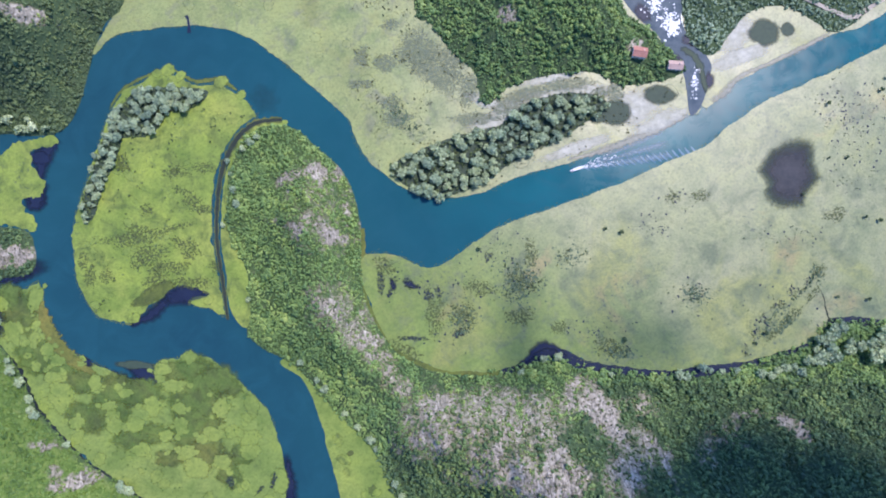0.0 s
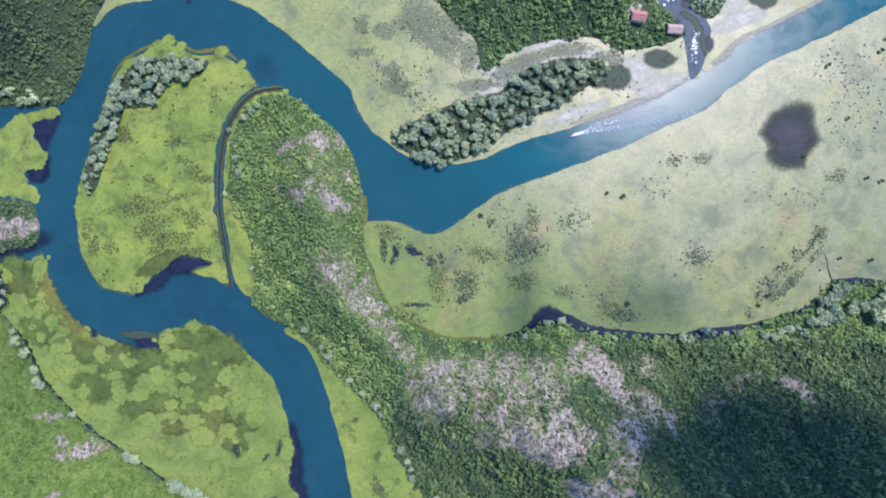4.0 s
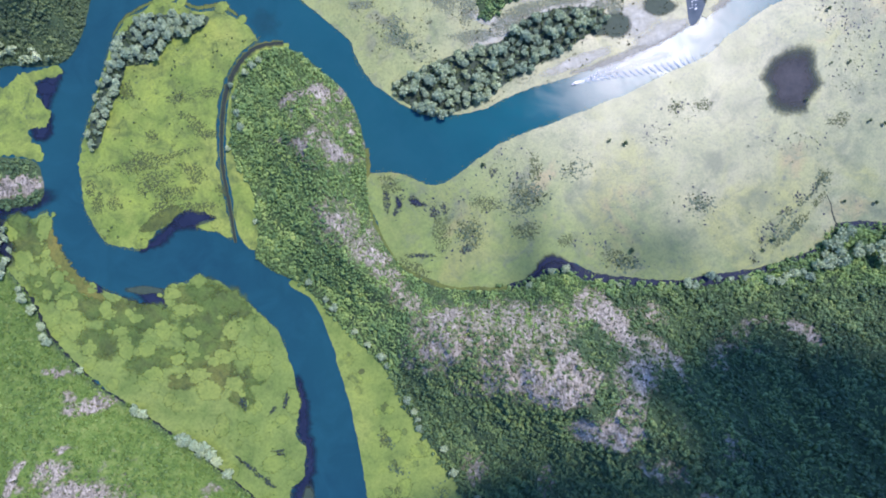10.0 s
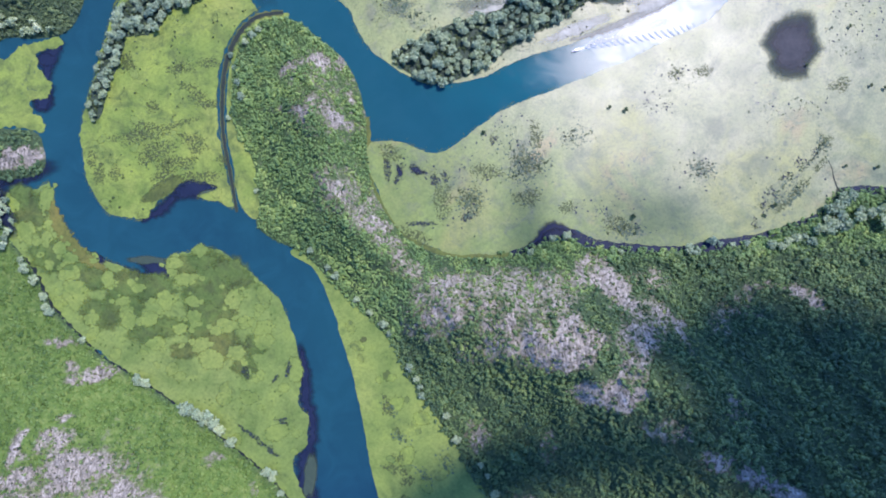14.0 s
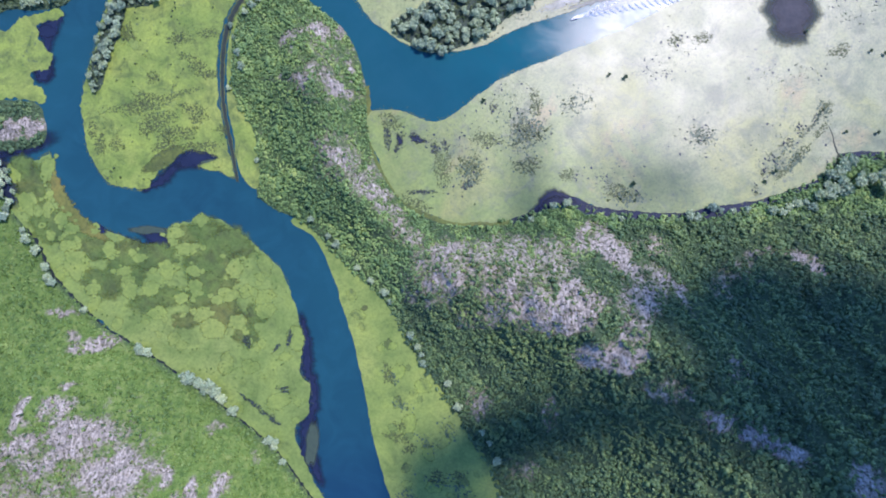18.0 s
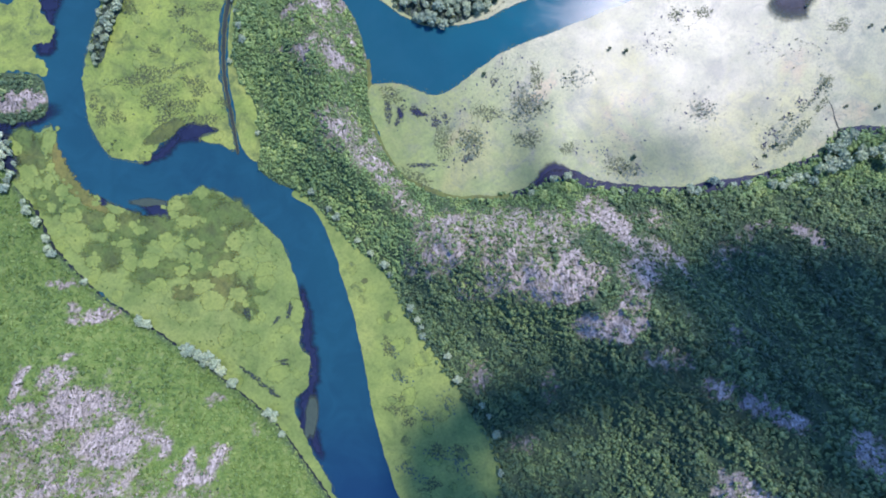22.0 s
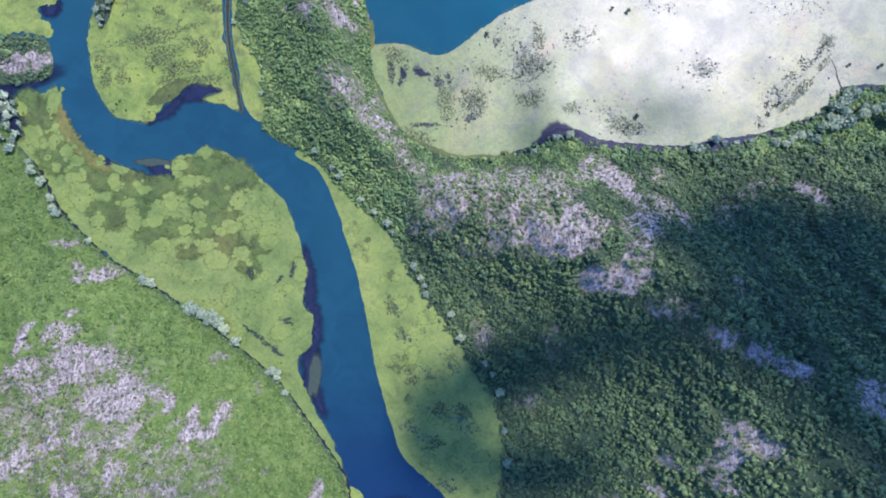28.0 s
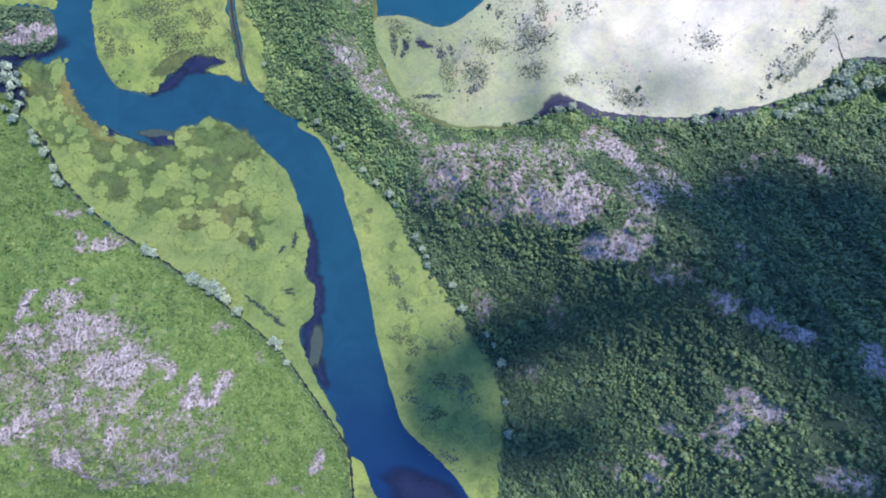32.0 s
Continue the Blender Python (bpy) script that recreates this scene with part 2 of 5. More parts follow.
CLOUD = plain_material("cloud_white", (0.86, 0.86, 0.87), (0.93, 0.93, 0.93), 0.01, 1.0, 0, 2.0)
FOAM = plain_material("foam", (0.62, 0.70, 0.74), (0.88, 0.90, 0.91), 0.6, 0.5)
TILE = plain_material("roof_tile_red", (0.42, 0.175, 0.125), (0.56, 0.29, 0.22), 1.2, 0.8)
TILE_OLD = plain_material("roof_tile_faded", (0.46, 0.31, 0.25), (0.62, 0.46, 0.39), 1.2, 0.85)
PLASTER = plain_material("plaster", (0.62, 0.57, 0.48), (0.76, 0.71, 0.62), 0.8, 0.85)
GLASS_DARK = plain_material("window_glass", (0.02, 0.025, 0.03), (0.04, 0.045, 0.05), 0.5, 0.1)
DOOR_WOOD = plain_material("door_wood", (0.10, 0.055, 0.03), (0.17, 0.10, 0.06), 2.0, 0.6)
HULL = plain_material("boat_white_paint", (0.74, 0.75, 0.76), (0.84, 0.84, 0.83), 1.0, 0.3)
DECK = plain_material("deck_grey", (0.32, 0.33, 0.34), (0.48, 0.47, 0.45), 1.5, 0.6)
GRAVEL = plain_material("track_gravel", (0.34, 0.30, 0.235), (0.54, 0.48, 0.385), 0.6, 0.9)


def frayed(base, name, lo=0.30, hi=0.62, tatter=1.5, scale=0.42):
    """The same surface with an edge that thins out in tatters, by how far in a spot lies."""
    m = base.copy()
    m.name = name
    n, l = m.node_tree.nodes, m.node_tree.links
    a = n.new("ShaderNodeAttribute")
    a.attribute_name = "depth_in"
    k = n.new("ShaderNodeMath")
    k.operation, k.inputs[1].default_value = "MULTIPLY_ADD", tatter
    l.new(noise_at(n, l, scale, 6, 0.7), k.inputs[0])
    k.inputs[2].default_value = -tatter / 2
    s = n.new("ShaderNodeMath")
    s.operation = "ADD"
    l.new(a.outputs["Fac"], s.inputs[0])
    l.new(k.outputs[0], s.inputs[1])
    t, x = n.new("ShaderNodeBsdfTransparent"), n.new("ShaderNodeMixShader")
    cover = n.new("ShaderNodeMapRange")
    cover.inputs["From Min"].default_value, cover.inputs["From Max"].default_value = lo, hi
    l.new(s.outputs[0], cover.inputs["Value"])
    l.new(cover.outputs["Result"], x.inputs[0])
    out = n["Material Output"].inputs["Surface"]
    l.new(t.outputs[0], x.inputs[1])
    l.new(out.links[0].from_socket, x.inputs[2])
    l.new(x.outputs[0], out)
    return m


SOFT = {m: frayed(m, m.name + "_frayed") for m in (LILY_FRESH, LILY_PALE, LILY_BRIGHT, LILY_MOTTLED, LILY_RUSTY, LILY_BEIGE, LILY_OLIVE, WEED, GRAVEL)}
SOFT |= {m: frayed(m, m.name + "_fading", 0.0, 1.0, 0.5) for m in (SHALLOW_AND_SHADE, WEED_DARK, STREAM)}
SOFT[SILT] = frayed(SILT, "silty_shore_thin", 0.0, 1.2, 1.4)
SOFT |= {m: frayed(m, m.name + "_thin", 0.1, 5.0, 2.6, 0.2) for m in (DROWNED,)}
SOFT[WAKE] = frayed(WAKE, "wake_thin", 0.0, 1.7, 1.6)
WEED_OLIVE = lily_material("weed_olive", (0.121, 0.184, 0.040), (0.100, 0.157, 0.037), (0.082, 0.110, 0.033), (0.165, 0.178, 0.044), 0.46, 0.0, 0.55, 0.25)
WEED_LACE = plain_material("weed_lace", (0.060, 0.080, 0.030), (0.098, 0.124, 0.040), 0.5, 0.6, 0, 0.2, 0.25)
REED_GREY = plain_material("reed_grey", (0.118, 0.150, 0.092), (0.215, 0.250, 0.160), 0.6, 0.7, 0, 0.4, 0.25)
SILT_PALE = plain_material("pale_silt", (0.500, 0.500, 0.390), (0.650, 0.640, 0.520), 0.12, 0.7, 0, 0.1, 0.4)
SOFT[WEED_OLIVE] = frayed(WEED_OLIVE, "weed_olive_soft", 0.05, 0.95, 2.2, 0.13)
SOFT[WEED_LACE] = frayed(WEED_LACE, "weed_lace_thin", 0.90, 1.12, 4.0, 0.55)
SOFT[REED_GREY] = frayed(REED_GREY, "reed_grey_thin", 0.66, 1.22, 3.2, 0.70)
SOFT[SILT_PALE] = frayed(SILT_PALE, "pale_silt_thin", 0.25, 1.3, 1.6, 0.10)
GAP_WATER = plain_material("gap_water", (0.022, 0.034, 0.040), (0.044, 0.060, 0.058), 0.2, 0.5, 0, 0.1, 0.2)
GAP_LACE = frayed(GAP_WATER, "open_water_lace", 0.60, 1.25, 3.0, 0.42)
SOFT[POOL_WEED] = frayed(POOL_WEED, "pool_weed_soft", 0.15, 0.75, 0.6)


# ---- outlines and heights of the land, in metres ----
def smooth(points, k=6):
    """A closed curve through the points (Catmull-Rom), k steps a span."""
    p = np.asarray(points, float)
    a, b, c, d = np.roll(p, 1, 0), p, np.roll(p, -1, 0), np.roll(p, -2, 0)
    s = (np.arange(k) / k)[None, :, None]
    a, b, c, d = a[:, None], b[:, None], c[:, None], d[:, None]
    return (0.5 * (2 * b + (c - a) * s + (2 * a - 5 * b + 4 * c - d) * s**2 + (3 * b - a - 3 * c + d) * s**3)).reshape(-1, 2)


def inside(poly, x, y):
    """Signed distance to a closed outline, positive inside."""
    x, y = np.asarray(x, float), np.asarray(y, float)
    if x.size < 64:
        a, b = poly[:, None], np.roll(poly, -1, 0)[:, None]
        p = np.stack([x.ravel(), y.ravel()], -1)[None]
        e = b - a
        s = np.clip(((p - a) * e).sum(-1) / ((e * e).sum(-1) + 1e-9), 0, 1)
        best = ((p - a - s[..., None] * e) ** 2).sum(-1).min(0)
        cross = (a[..., 1] > p[..., 1]) != (b[..., 1] > p[..., 1])
        at = a[..., 0] + (p[..., 1] - a[..., 1]) * e[..., 0] / np.where(e[..., 1] == 0, 1e-9, e[..., 1])
        odd = (cross & (p[..., 0] < at)).sum(0) % 2
        return (np.where(odd, 1, -1) * np.sqrt(best)).reshape(x.shape)
    best, odd = np.full(x.shape, 1e18), np.zeros(x.shape, bool)
    for (x0, y0), (x1, y1) in zip(poly, np.roll(poly, -1, 0)):
        dx, dy = x1 - x0, y1 - y0
        s = np.clip(((x - x0) * dx + (y - y0) * dy) / (dx * dx + dy * dy + 1e-9), 0, 1)
        best = np.minimum(best, (x - x0 - s * dx) ** 2 + (y - y0 - s * dy) ** 2)
        if y0 != y1:
            odd ^= ((y0 > y) != (y1 > y)) & (x < x0 + (y - y0) * dx / dy)
    return np.where(odd, 1, -1) * np.sqrt(best)


def step(t):
    t = np.clip(t, 0, 1)
    return t * t * (3 - 2 * t)


def waves(x, y, size, seed, octaves=4):
    """Smooth random waves between about -1 and 1, size metres long."""
    r, out, amp = np.random.RandomState(seed), np.zeros(np.shape(x)), 1.0
    for k in range(octaves):
        for _ in range(4):
            a, ph = r.uniform(0, 6.283, 2)
            f = 6.283 / size * 1.9**k * r.uniform(0.7, 1.3)
            out += amp * 0.35 * np.sin(f * (x * math.cos(a) + y * math.sin(a)) + ph)
        amp *= 0.55
    return out


LAND_MAIN = [(-156, 126), (-134, 122), (-114, 105), (-92, 85), (-79, 59), (-72, 22), (-72, -9), (-67, -40), (-45, -77), (-24, -93), (1, -102), (53, -105), (79, -98), (97, -92), (115, -96), (141, -102), (193, -107), (245, -107), (282, -100), (324, -86), (346, -75), (361, -59), (398, -60), (588, -67), (635, -228), (580, -465), (513, -653), (25, -640), (28, -437), (35, -347), (15, -302), (-14, -254), (-37, -217), (-58, -176), (-97, -136), (-134, -95), (-160, -81), (-176, -67), (-174, -51), (-178, -9), (-195, 27), (-196, 64), (-193, 87), (-183, 110), (-171, 121)]
LAND_SOUTHWEST = [(-530, -50), (-423, -50), (-401, -75), (-384, -97), (-369, -129), (-349, -153), (-330, -173), (-319, -183), (-287, -203), (-251, -230), (-216, -257), (-184, -284), (-162, -307), (-143, -335), (-123, -365), (-109, -392), (-106, -432), (-99, -491), (-102, -588), (-576, -574)]
LAND_NORTHWEST = [(-321, 194), (-326, 174), (-333, 147), (-344, 125), (-360, 117), (-385, 116), (-406, 117), (-483, 110), (-516, 376), (-274, 377), (-291, 248), (-311, 221)]
LAND_NORTH = [(-31, 368), (-24, 238), (-9, 222), (12, 193), (32, 175), (38, 148), (49, 147), (67, 163), (117, 175), (149, 174), (170, 163), (212, 169), (231, 180), (220, 192), (197, 217), (169, 245), (150, 369)]
LAND_NORTHEAST = [(228, 369), (228, 229), (240, 198), (256, 192), (272, 212), (293, 234), (325, 238), (351, 224), (372, 214), (402, 234), (426, 262), (461, 370)]
LAND_WEST = [(-481, 35), (-404, 31), (-379, 27), (-372, 12), (-373, -8), (-398, -15), (-480, -14)]
LANDS = [smooth(p) for p in (LAND_MAIN, LAND_SOUTHWEST, LAND_NORTHWEST, LAND_NORTH, LAND_NORTHEAST, LAND_WEST)]
# hills: centre, half widths, height
HILLS = [(290, -345, 110, 100, 92), (180, -240, 75, 60, 67), (98, -180, 75, 46, 46), (5, -145, 60, 40, 28), (-68, -82, 26, 24, 16), (240, -440, 100, 80, 91),
         (420, -260, 110, 80, 36), (-115, 30, 38, 55, 29), (-95, -45, 45, 45, 21), (-280, -360, 75, 60, 58), (-370, -260, 70, 55, 36),
         (-450, -400, 90, 90, 107), (-385, 215, 45, 50, 51), (120, 260, 80, 70, 26), (330, 300, 80, 50, 10)]
# bare stony ground: centre, half widths, turn and how bare it is
STONY_SPUR = [(-111, 80, 11, 8, -35, 1.00), (-134, 76, 13, 5, 15, 0.80), (-94, 79, 4, 9, 0, 0.80), (-123, 27, 10, 6, -30, 1.00), (-95, 22, 11, 6, -40, 0.90), (-85, 46, 3, 7, 0, 0.90), (-110, 34, 15, 4, 0, 0.60), (-150, 37, 6, 3, 0, 0.60), (-110, -28, 9, 7, 0, 0.50), (-97, -40, 10, 10, -45, 0.70), (-84, -57, 14, 8, -45, 0.60), (-66, -71, 13, 9, -30, 0.75), (-54, -89, 17, 9, -30, 0.62), (-37, -113, 18, 10, -40, 0.52), (-108, 66, 34, 26, 0, 0.30), (-106, 24, 38, 22, 0, 0.27), (-88, -46, 36, 24, -45, 0.36)]
STONY_SADDLE = [(-18, -160, 26, 16, 0, 0.46), (20, -186, 22, 12, 0, 0.40), (0, -138, 34, 20, 0, 0.60), (51, -136, 44, 22, 0, 0.58), (83, -137, 27, 20, 0, 0.52), (-4, -125, 18, 5, 8, 1.00), (-10, -155, 20, 7, 0, 0.80), (32, -164, 12, 7, 0, 0.70), (48, -159, 9, 9, 0, 0.80), (72, -179, 30, 16, 0, 0.85), (88, -190, 19, 10, 0, 0.95), (97, -161, 14, 7, 0, 0.80), (107, -175, 13, 13, 0, 0.85), (120, -219, 21, 12, 0, 0.95), (138, -214, 9, 5, 0, 0.85), (36, -183, 14, 11, 0, 0.62)]
STONY_RIDGE = [(131, -112, 15, 6, 0, 0.75), (142, -132, 20, 12, -30, 0.95), (117, -125, 13, 8, 0, 0.62), (151, -150, 15, 6, 0, 0.80), (186, -160, 18, 4, -32, 0.85), (194, -177, 4, 10, 10, 0.85), (153, -176, 19, 16, 0, 0.72), (139, -198, 13, 11, 0, 0.60), (186, -129, 17, 9, 0, 0.55), (143, -218, 7, 4, 0, 0.80), (172, -160, 19, 15, 0, 0.55)]
STONY_EAST = [(18, -264, 13, 13, 0, 0.55), (56, -326, 13, 10, 0, 0.50), (82, -271, 7, 14, 0, 0.50), (282, -140, 20, 4, 8, 0.65), (317, -146, 16, 6, -20, 0.85), (328, -156, 6, 6, 0, 0.95), (258, -157, 22, 11, 0, 0.42), (238, -170, 13, 11, 0, 0.40)]
STONY_SUMMIT = [(184, -260, 6, 7, 0, 0.70), (197, -264, 9, 9, 0, 0.85), (224, -279, 14, 7, -20, 1.00), (242, -289, 15, 6, -20, 1.00), (216, -263, 7, 6, 0, 0.45), (290, -310, 14, 12, -40, 0.85), (159, -241, 16, 9, 0, 0.50), (217, -229, 12, 10, 0, 0.40)]
STONY_SOUTH = [(212, -341, 15, 9, -20, 0.80), (152, -390, 9, 4, 0, 0.95), (192, -360, 16, 4, 20, 0.75), (160, -366, 7, 4, 0, 0.70), (199, -349, 10, 8, 0, 0.60), (242, -379, 15, 6, 10, 0.75), (160, -364, 5, 4, 0, 0.70), (146, -407, 6, 6, 0, 0.70), (118, -405, 10, 7, 0, 0.45), (190, -374, 11, 6, 0, 0.60)]
STONY_BANK = [(-367, -249, 5, 12, 0, 0.85), (-341, -246, 12, 10, 0, 0.72), (-323, -270, 22, 12, -10, 1.00), (-330, -281, 14, 7, 0, 0.95), (-304, -274, 9, 4, 0, 0.85), (-364, -272, 17, 6, 20, 0.85), (-352, -292, 12, 9, 0, 0.75), (-377, -282, 11, 7, 0, 0.65), (-371, -310, 15, 9, 0, 0.55), (-297, -305, 25, 14, -10, 1.00), (-288, -293, 10, 6, 0, 0.85), (-262, -302, 17, 5, -25, 0.75), (-250, -311, 5, 7, 0, 0.75)]
STONY_SLOPE = [(-232, -328, 7, 11, 0, 1.00), (-220, -335, 9, 4, 0, 0.85), (-210, -324, 7, 10, -30, 1.00), (-349, -337, 28, 6, 25, 0.75), (-364, -348, 18, 8, 20, 0.85), (-316, -327, 6, 7, 0, 0.75), (-292, -336, 12, 5, 0, 0.75), (-276, -330, 11, 6, 0, 0.65), (-278, -352, 9, 9, 0, 0.65), (-318, -371, 16, 8, 10, 1.00), (-306, -383, 12, 5, 0, 0.85), (-251, -376, 14, 11, 0, 0.65), (-258, -389, 12, 7, 0, 0.75), (-247, -395, 9, 6, 0, 0.65), (-288, -394, 12, 7, 0, 0.55)]
STONY_MEADOW = [(-325, -315, 62, 60, 20, 0.40), (-250, -365, 52, 36, 0, 0.36), (-135, -400, 5, 10, -25, 1.00), (-175, -414, 6, 5, 0, 1.00), (-152, -422, 5, 5, 0, 0.65), (-338, -229, 7, 2, 0, 0.75), (-275, -282, 6, 2, 30, 0.65), (-218, -276, 9, 5, 0, 0.42), (-184, -305, 4, 5, 0, 0.40), (-177, -375, 5, 5, 0, 0.36), (-358, -167, 13, 4, -5, 0.80), (-324, -197, 18, 6, 10, 0.90), (-346, -189, 9, 4, -40, 0.50), (-344, -315, 19, 8, 20, 0.50), (-232, -356, 19, 9, 0, 0.33)]
STONY_FAR = [(-402, 1, 23, 6, 0, 1.00), (-357, 212, 14, 7, 0, 0.80), (63, 222, 10, 8, 0, 0.70), (175, 196, 5, 4, 0, 0.90), (-392, 6, 21, 7, 0, 1.00)]
STONY = STONY_SPUR + STONY_SADDLE + STONY_RIDGE + STONY_EAST + STONY_SUMMIT + STONY_SOUTH + STONY_BANK + STONY_SLOPE + STONY_MEADOW + STONY_FAR


def land(x, y):
    """How far inside the nearest land a spot lies, and its height."""
    d = np.max([inside(p, x, y) for p in LANDS], 0)
    rise = sum(h * np.exp(-(((x - a) / s) ** 2) - ((y - b) / q) ** 2) for a, b, s, q, h in HILLS)
    out = np.maximum(np.abs(x) - 500, np.maximum(y - 320, -y - 540))
    z = np.where(d > 0, 0.35 + 1.15 * step(d / 6) + step(d / 32) * rise, np.maximum(-3.0, 0.30 + 0.45 * d))
    z += np.where(d > 0, step(d / 25) * waves(x, y, 26, 3) * (0.9 + 0.035 * np.minimum(rise, 50)), 0)
    far = step(out / 260)
    return np.maximum(d, out), z * (1 - far) + far * (24 + 0.05 * np.maximum(out, 0) + 22 * waves(x, y, 900, 5))


def stony(x, y):
    """How bare and stony a spot is, 0 to 1."""
    v = np.zeros(x.shape)
    wx, wy = x + 2.6 * waves(x, y, 17, 6), y + 2.6 * waves(x, y, 17, 7)
    for a, b, s, q, turn, bare in STONY:
        c, k = math.cos(radians(turn)), math.sin(radians(turn))
        u, w = (c * (wx - a) + k * (wy - b)) / s, (c * (wy - b) - k * (wx - a)) / q
        v = np.maximum(v, bare * (1 - step((np.sqrt(u * u + w * w) - 0.62) / 0.9)))
    return np.clip(v * (0.95 + 0.20 * waves(x, y, 22, 8) + 0.22 * waves(x, y, 10, 9)), 0, 1)


# ---- meshes ----
def raw_mesh(name, verts, tris, tone=None, smooth_shade=False):
    """A mesh from arrays of places and triangles."""
    me = bpy.data.meshes.new(name)
    verts, tris = np.asarray(verts, np.float32), np.asarray(tris, np.int32)
    me.vertices.add(len(verts))
    me.vertices.foreach_set("co", verts.ravel())
    me.loops.add(tris.size)
    me.loops.foreach_set("vertex_index", tris.ravel())
    me.polygons.add(len(tris))
    me.polygons.foreach_set("loop_start", np.arange(0, tris.size, 3, dtype=np.int32))
    me.polygons.foreach_set("use_smooth", np.full(len(tris), smooth_shade))
    if tone is not None:
        me.attributes.new("tone", "FLOAT", "POINT").data.foreach_set("value", np.asarray(tone, np.float32))
    me.update()
    me.validate()
    return me


def thing(name, me, mat, label, category, group="", kind=""):
    me.materials.append(mat)
    return tagged(new(name, me), label, category, group, kind)


def part(name, bm, mat, parent, label=""):
    """One mesh object under a thing or a part."""
    me = bm
    if isinstance(bm, bmesh.types.BMesh):
        me = bpy.data.meshes.new(name)
        bm.to_mesh(me)
        bm.free()
    if not me.materials:
        me.materials.append(mat)
    ob = new(name, me)
    ob.parent = parent
    return tagged(ob, label)


# ---- the ground, one sheet from here to the horizon ----
def spread(lo, hi, near, reach):
    inner = np.arange(lo, hi + 0.1, near)
    outer = np.cumsum(near * 1.28 ** np.arange(1, 40))
    outer = outer[outer < reach]
    return np.concatenate([lo - outer[::-1], inner, hi + outer])


gx, gy = spread(-470, 470, 3.1, 4200), spread(-520, 300, 3.1, 4200)
GX, GY = np.meshgrid(gx, gy)
_, GZ = land(GX, GY)
nx, ny = len(gx), len(gy)
idx = (np.arange(ny - 1)[:, None] * nx + np.arange(nx - 1)[None]).ravel()
ground_tris = np.concatenate([np.stack([idx, idx + 1, idx + nx + 1], 1), np.stack([idx, idx + nx + 1, idx + nx], 1)])
me = raw_mesh("ground", np.stack([GX, GY, GZ], -1).reshape(-1, 3), ground_tris, smooth_shade=True)
me.attributes.new("stony", "FLOAT", "POINT").data.foreach_set("value", stony(GX, GY).ravel().astype(np.float32))
me.attributes.new("meadow", "FLOAT", "POINT").data.foreach_set("value", np.clip(step(inside(LANDS[1], GX, GY) / 8) + 0.24 * step((-20 - GX) / 40) * step((GX + 260) / 20) * step((GY + 120) / 40) + 0.04, 0, 1).ravel().astype(np.float32))
thing("ground", me, SOIL, "green undergrowth and bare pale limestone on the hills along the river", "ground", kind="structure")

bm = bmesh.new()
bmesh.ops.create_grid(bm, x_segments=24, y_segments=24, size=1500)
me = bpy.data.meshes.new("water")
bm.to_mesh(me)
bm.free()
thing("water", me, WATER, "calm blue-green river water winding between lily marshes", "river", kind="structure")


# ---- floating marshes ----
def ragged(points, amount, k=10, seed=1):
    """A closed outline with lobes and frayed edges."""
    p = smooth(points, k)
    seg = np.linalg.norm(np.roll(p, -1, 0) - p, axis=1)
    cuts = [p[i] + (p[(i + 1) % len(p)] - p[i]) * j / n for i, s in enumerate(seg) for n in [max(1, int(s / 1.6))] for j in range(n)]
    p = np.array(cuts)
    t = np.roll(p, -1, 0) - np.roll(p, 1, 0)
    t /= np.linalg.norm(t, axis=1)[:, None] + 1e-9
    w = 0.42 * waves(p[:, 0], p[:, 1], 34, seed, 2) + 0.36 * np.abs(waves(p[:, 0], p[:, 1], 17, seed + 2, 3)) + 0.45 * np.abs(waves(p[:, 0], p[:, 1], 9, seed + 1, 2)) - 0.2
    return p + np.stack([t[:, 1], -t[:, 0]], 1) * (w * amount)[:, None]


def sheet(outline, top, depth, holes=()):
    """A flat mat with an edge, its top at the given height."""
    from mathutils import geometry
    loops = [outline, *holes]
    flat = [[Vector((x, y, 0)) for x, y in lp] for lp in loops]
    tris = np.array(geometry.tessellate_polygon(flat))
    pts = np.concatenate(loops)
    n = len(pts)
    a = np.stack([pts[tris[:, 0]], pts[tris[:, 1]], pts[tris[:, 2]]], 1)
    flip = np.cross(a[:, 1] - a[:, 0], a[:, 2] - a[:, 0]) < 0
    tris[flip] = tris[flip][:, ::-1]
    verts = np.concatenate([np.c_[pts, np.full(n, top)], np.c_[pts, np.full(n, top - depth)]])
    sides, at = [], 0
    for lp in loops:
        i = at + np.arange(len(lp))
        j = at + (np.arange(len(lp)) + 1) % len(lp)
        sides += [np.stack([i, i + n, j + n], 1), np.stack([i, j + n, j], 1)]
        at += len(lp)
    return verts, np.concatenate([tris, *sides])


def marsh(name, points, mat, label, amount=1.6, holes=(), top=0.30, seed=1):
    v, t = sheet(ragged(points, amount, seed=seed), top, 0.5, holes)
    return thing(name, raw_mesh(name, v, t), mat, label, "lily marsh", "floating marshes", "structure")


POOL = [(298, 85), (309, 104), (325, 112), (346, 111), (351, 93), (352, 75), (340, 62), (335, 51), (316, 48), (303, 59), (305, 72)]
MARSH_NORTH = [(-321, 192), (-303, 208), (-277, 215), (-236, 219), (-199, 216), (-172, 205), (-146, 186), (-120, 164), (-99, 145), (-83, 130), (-78, 114), (-67, 95), (-49, 79), (-20, 61), (11, 58), (40, 65), (74, 79), (116, 90), (148, 102), (180, 117), (222, 135), (242, 140), (237, 165), (225, 185), (207, 207), (181, 239), (160, 309), (65, 352), (-95, 362), (-253, 350), (-283, 275), (-296, 240), (-310, 216)]
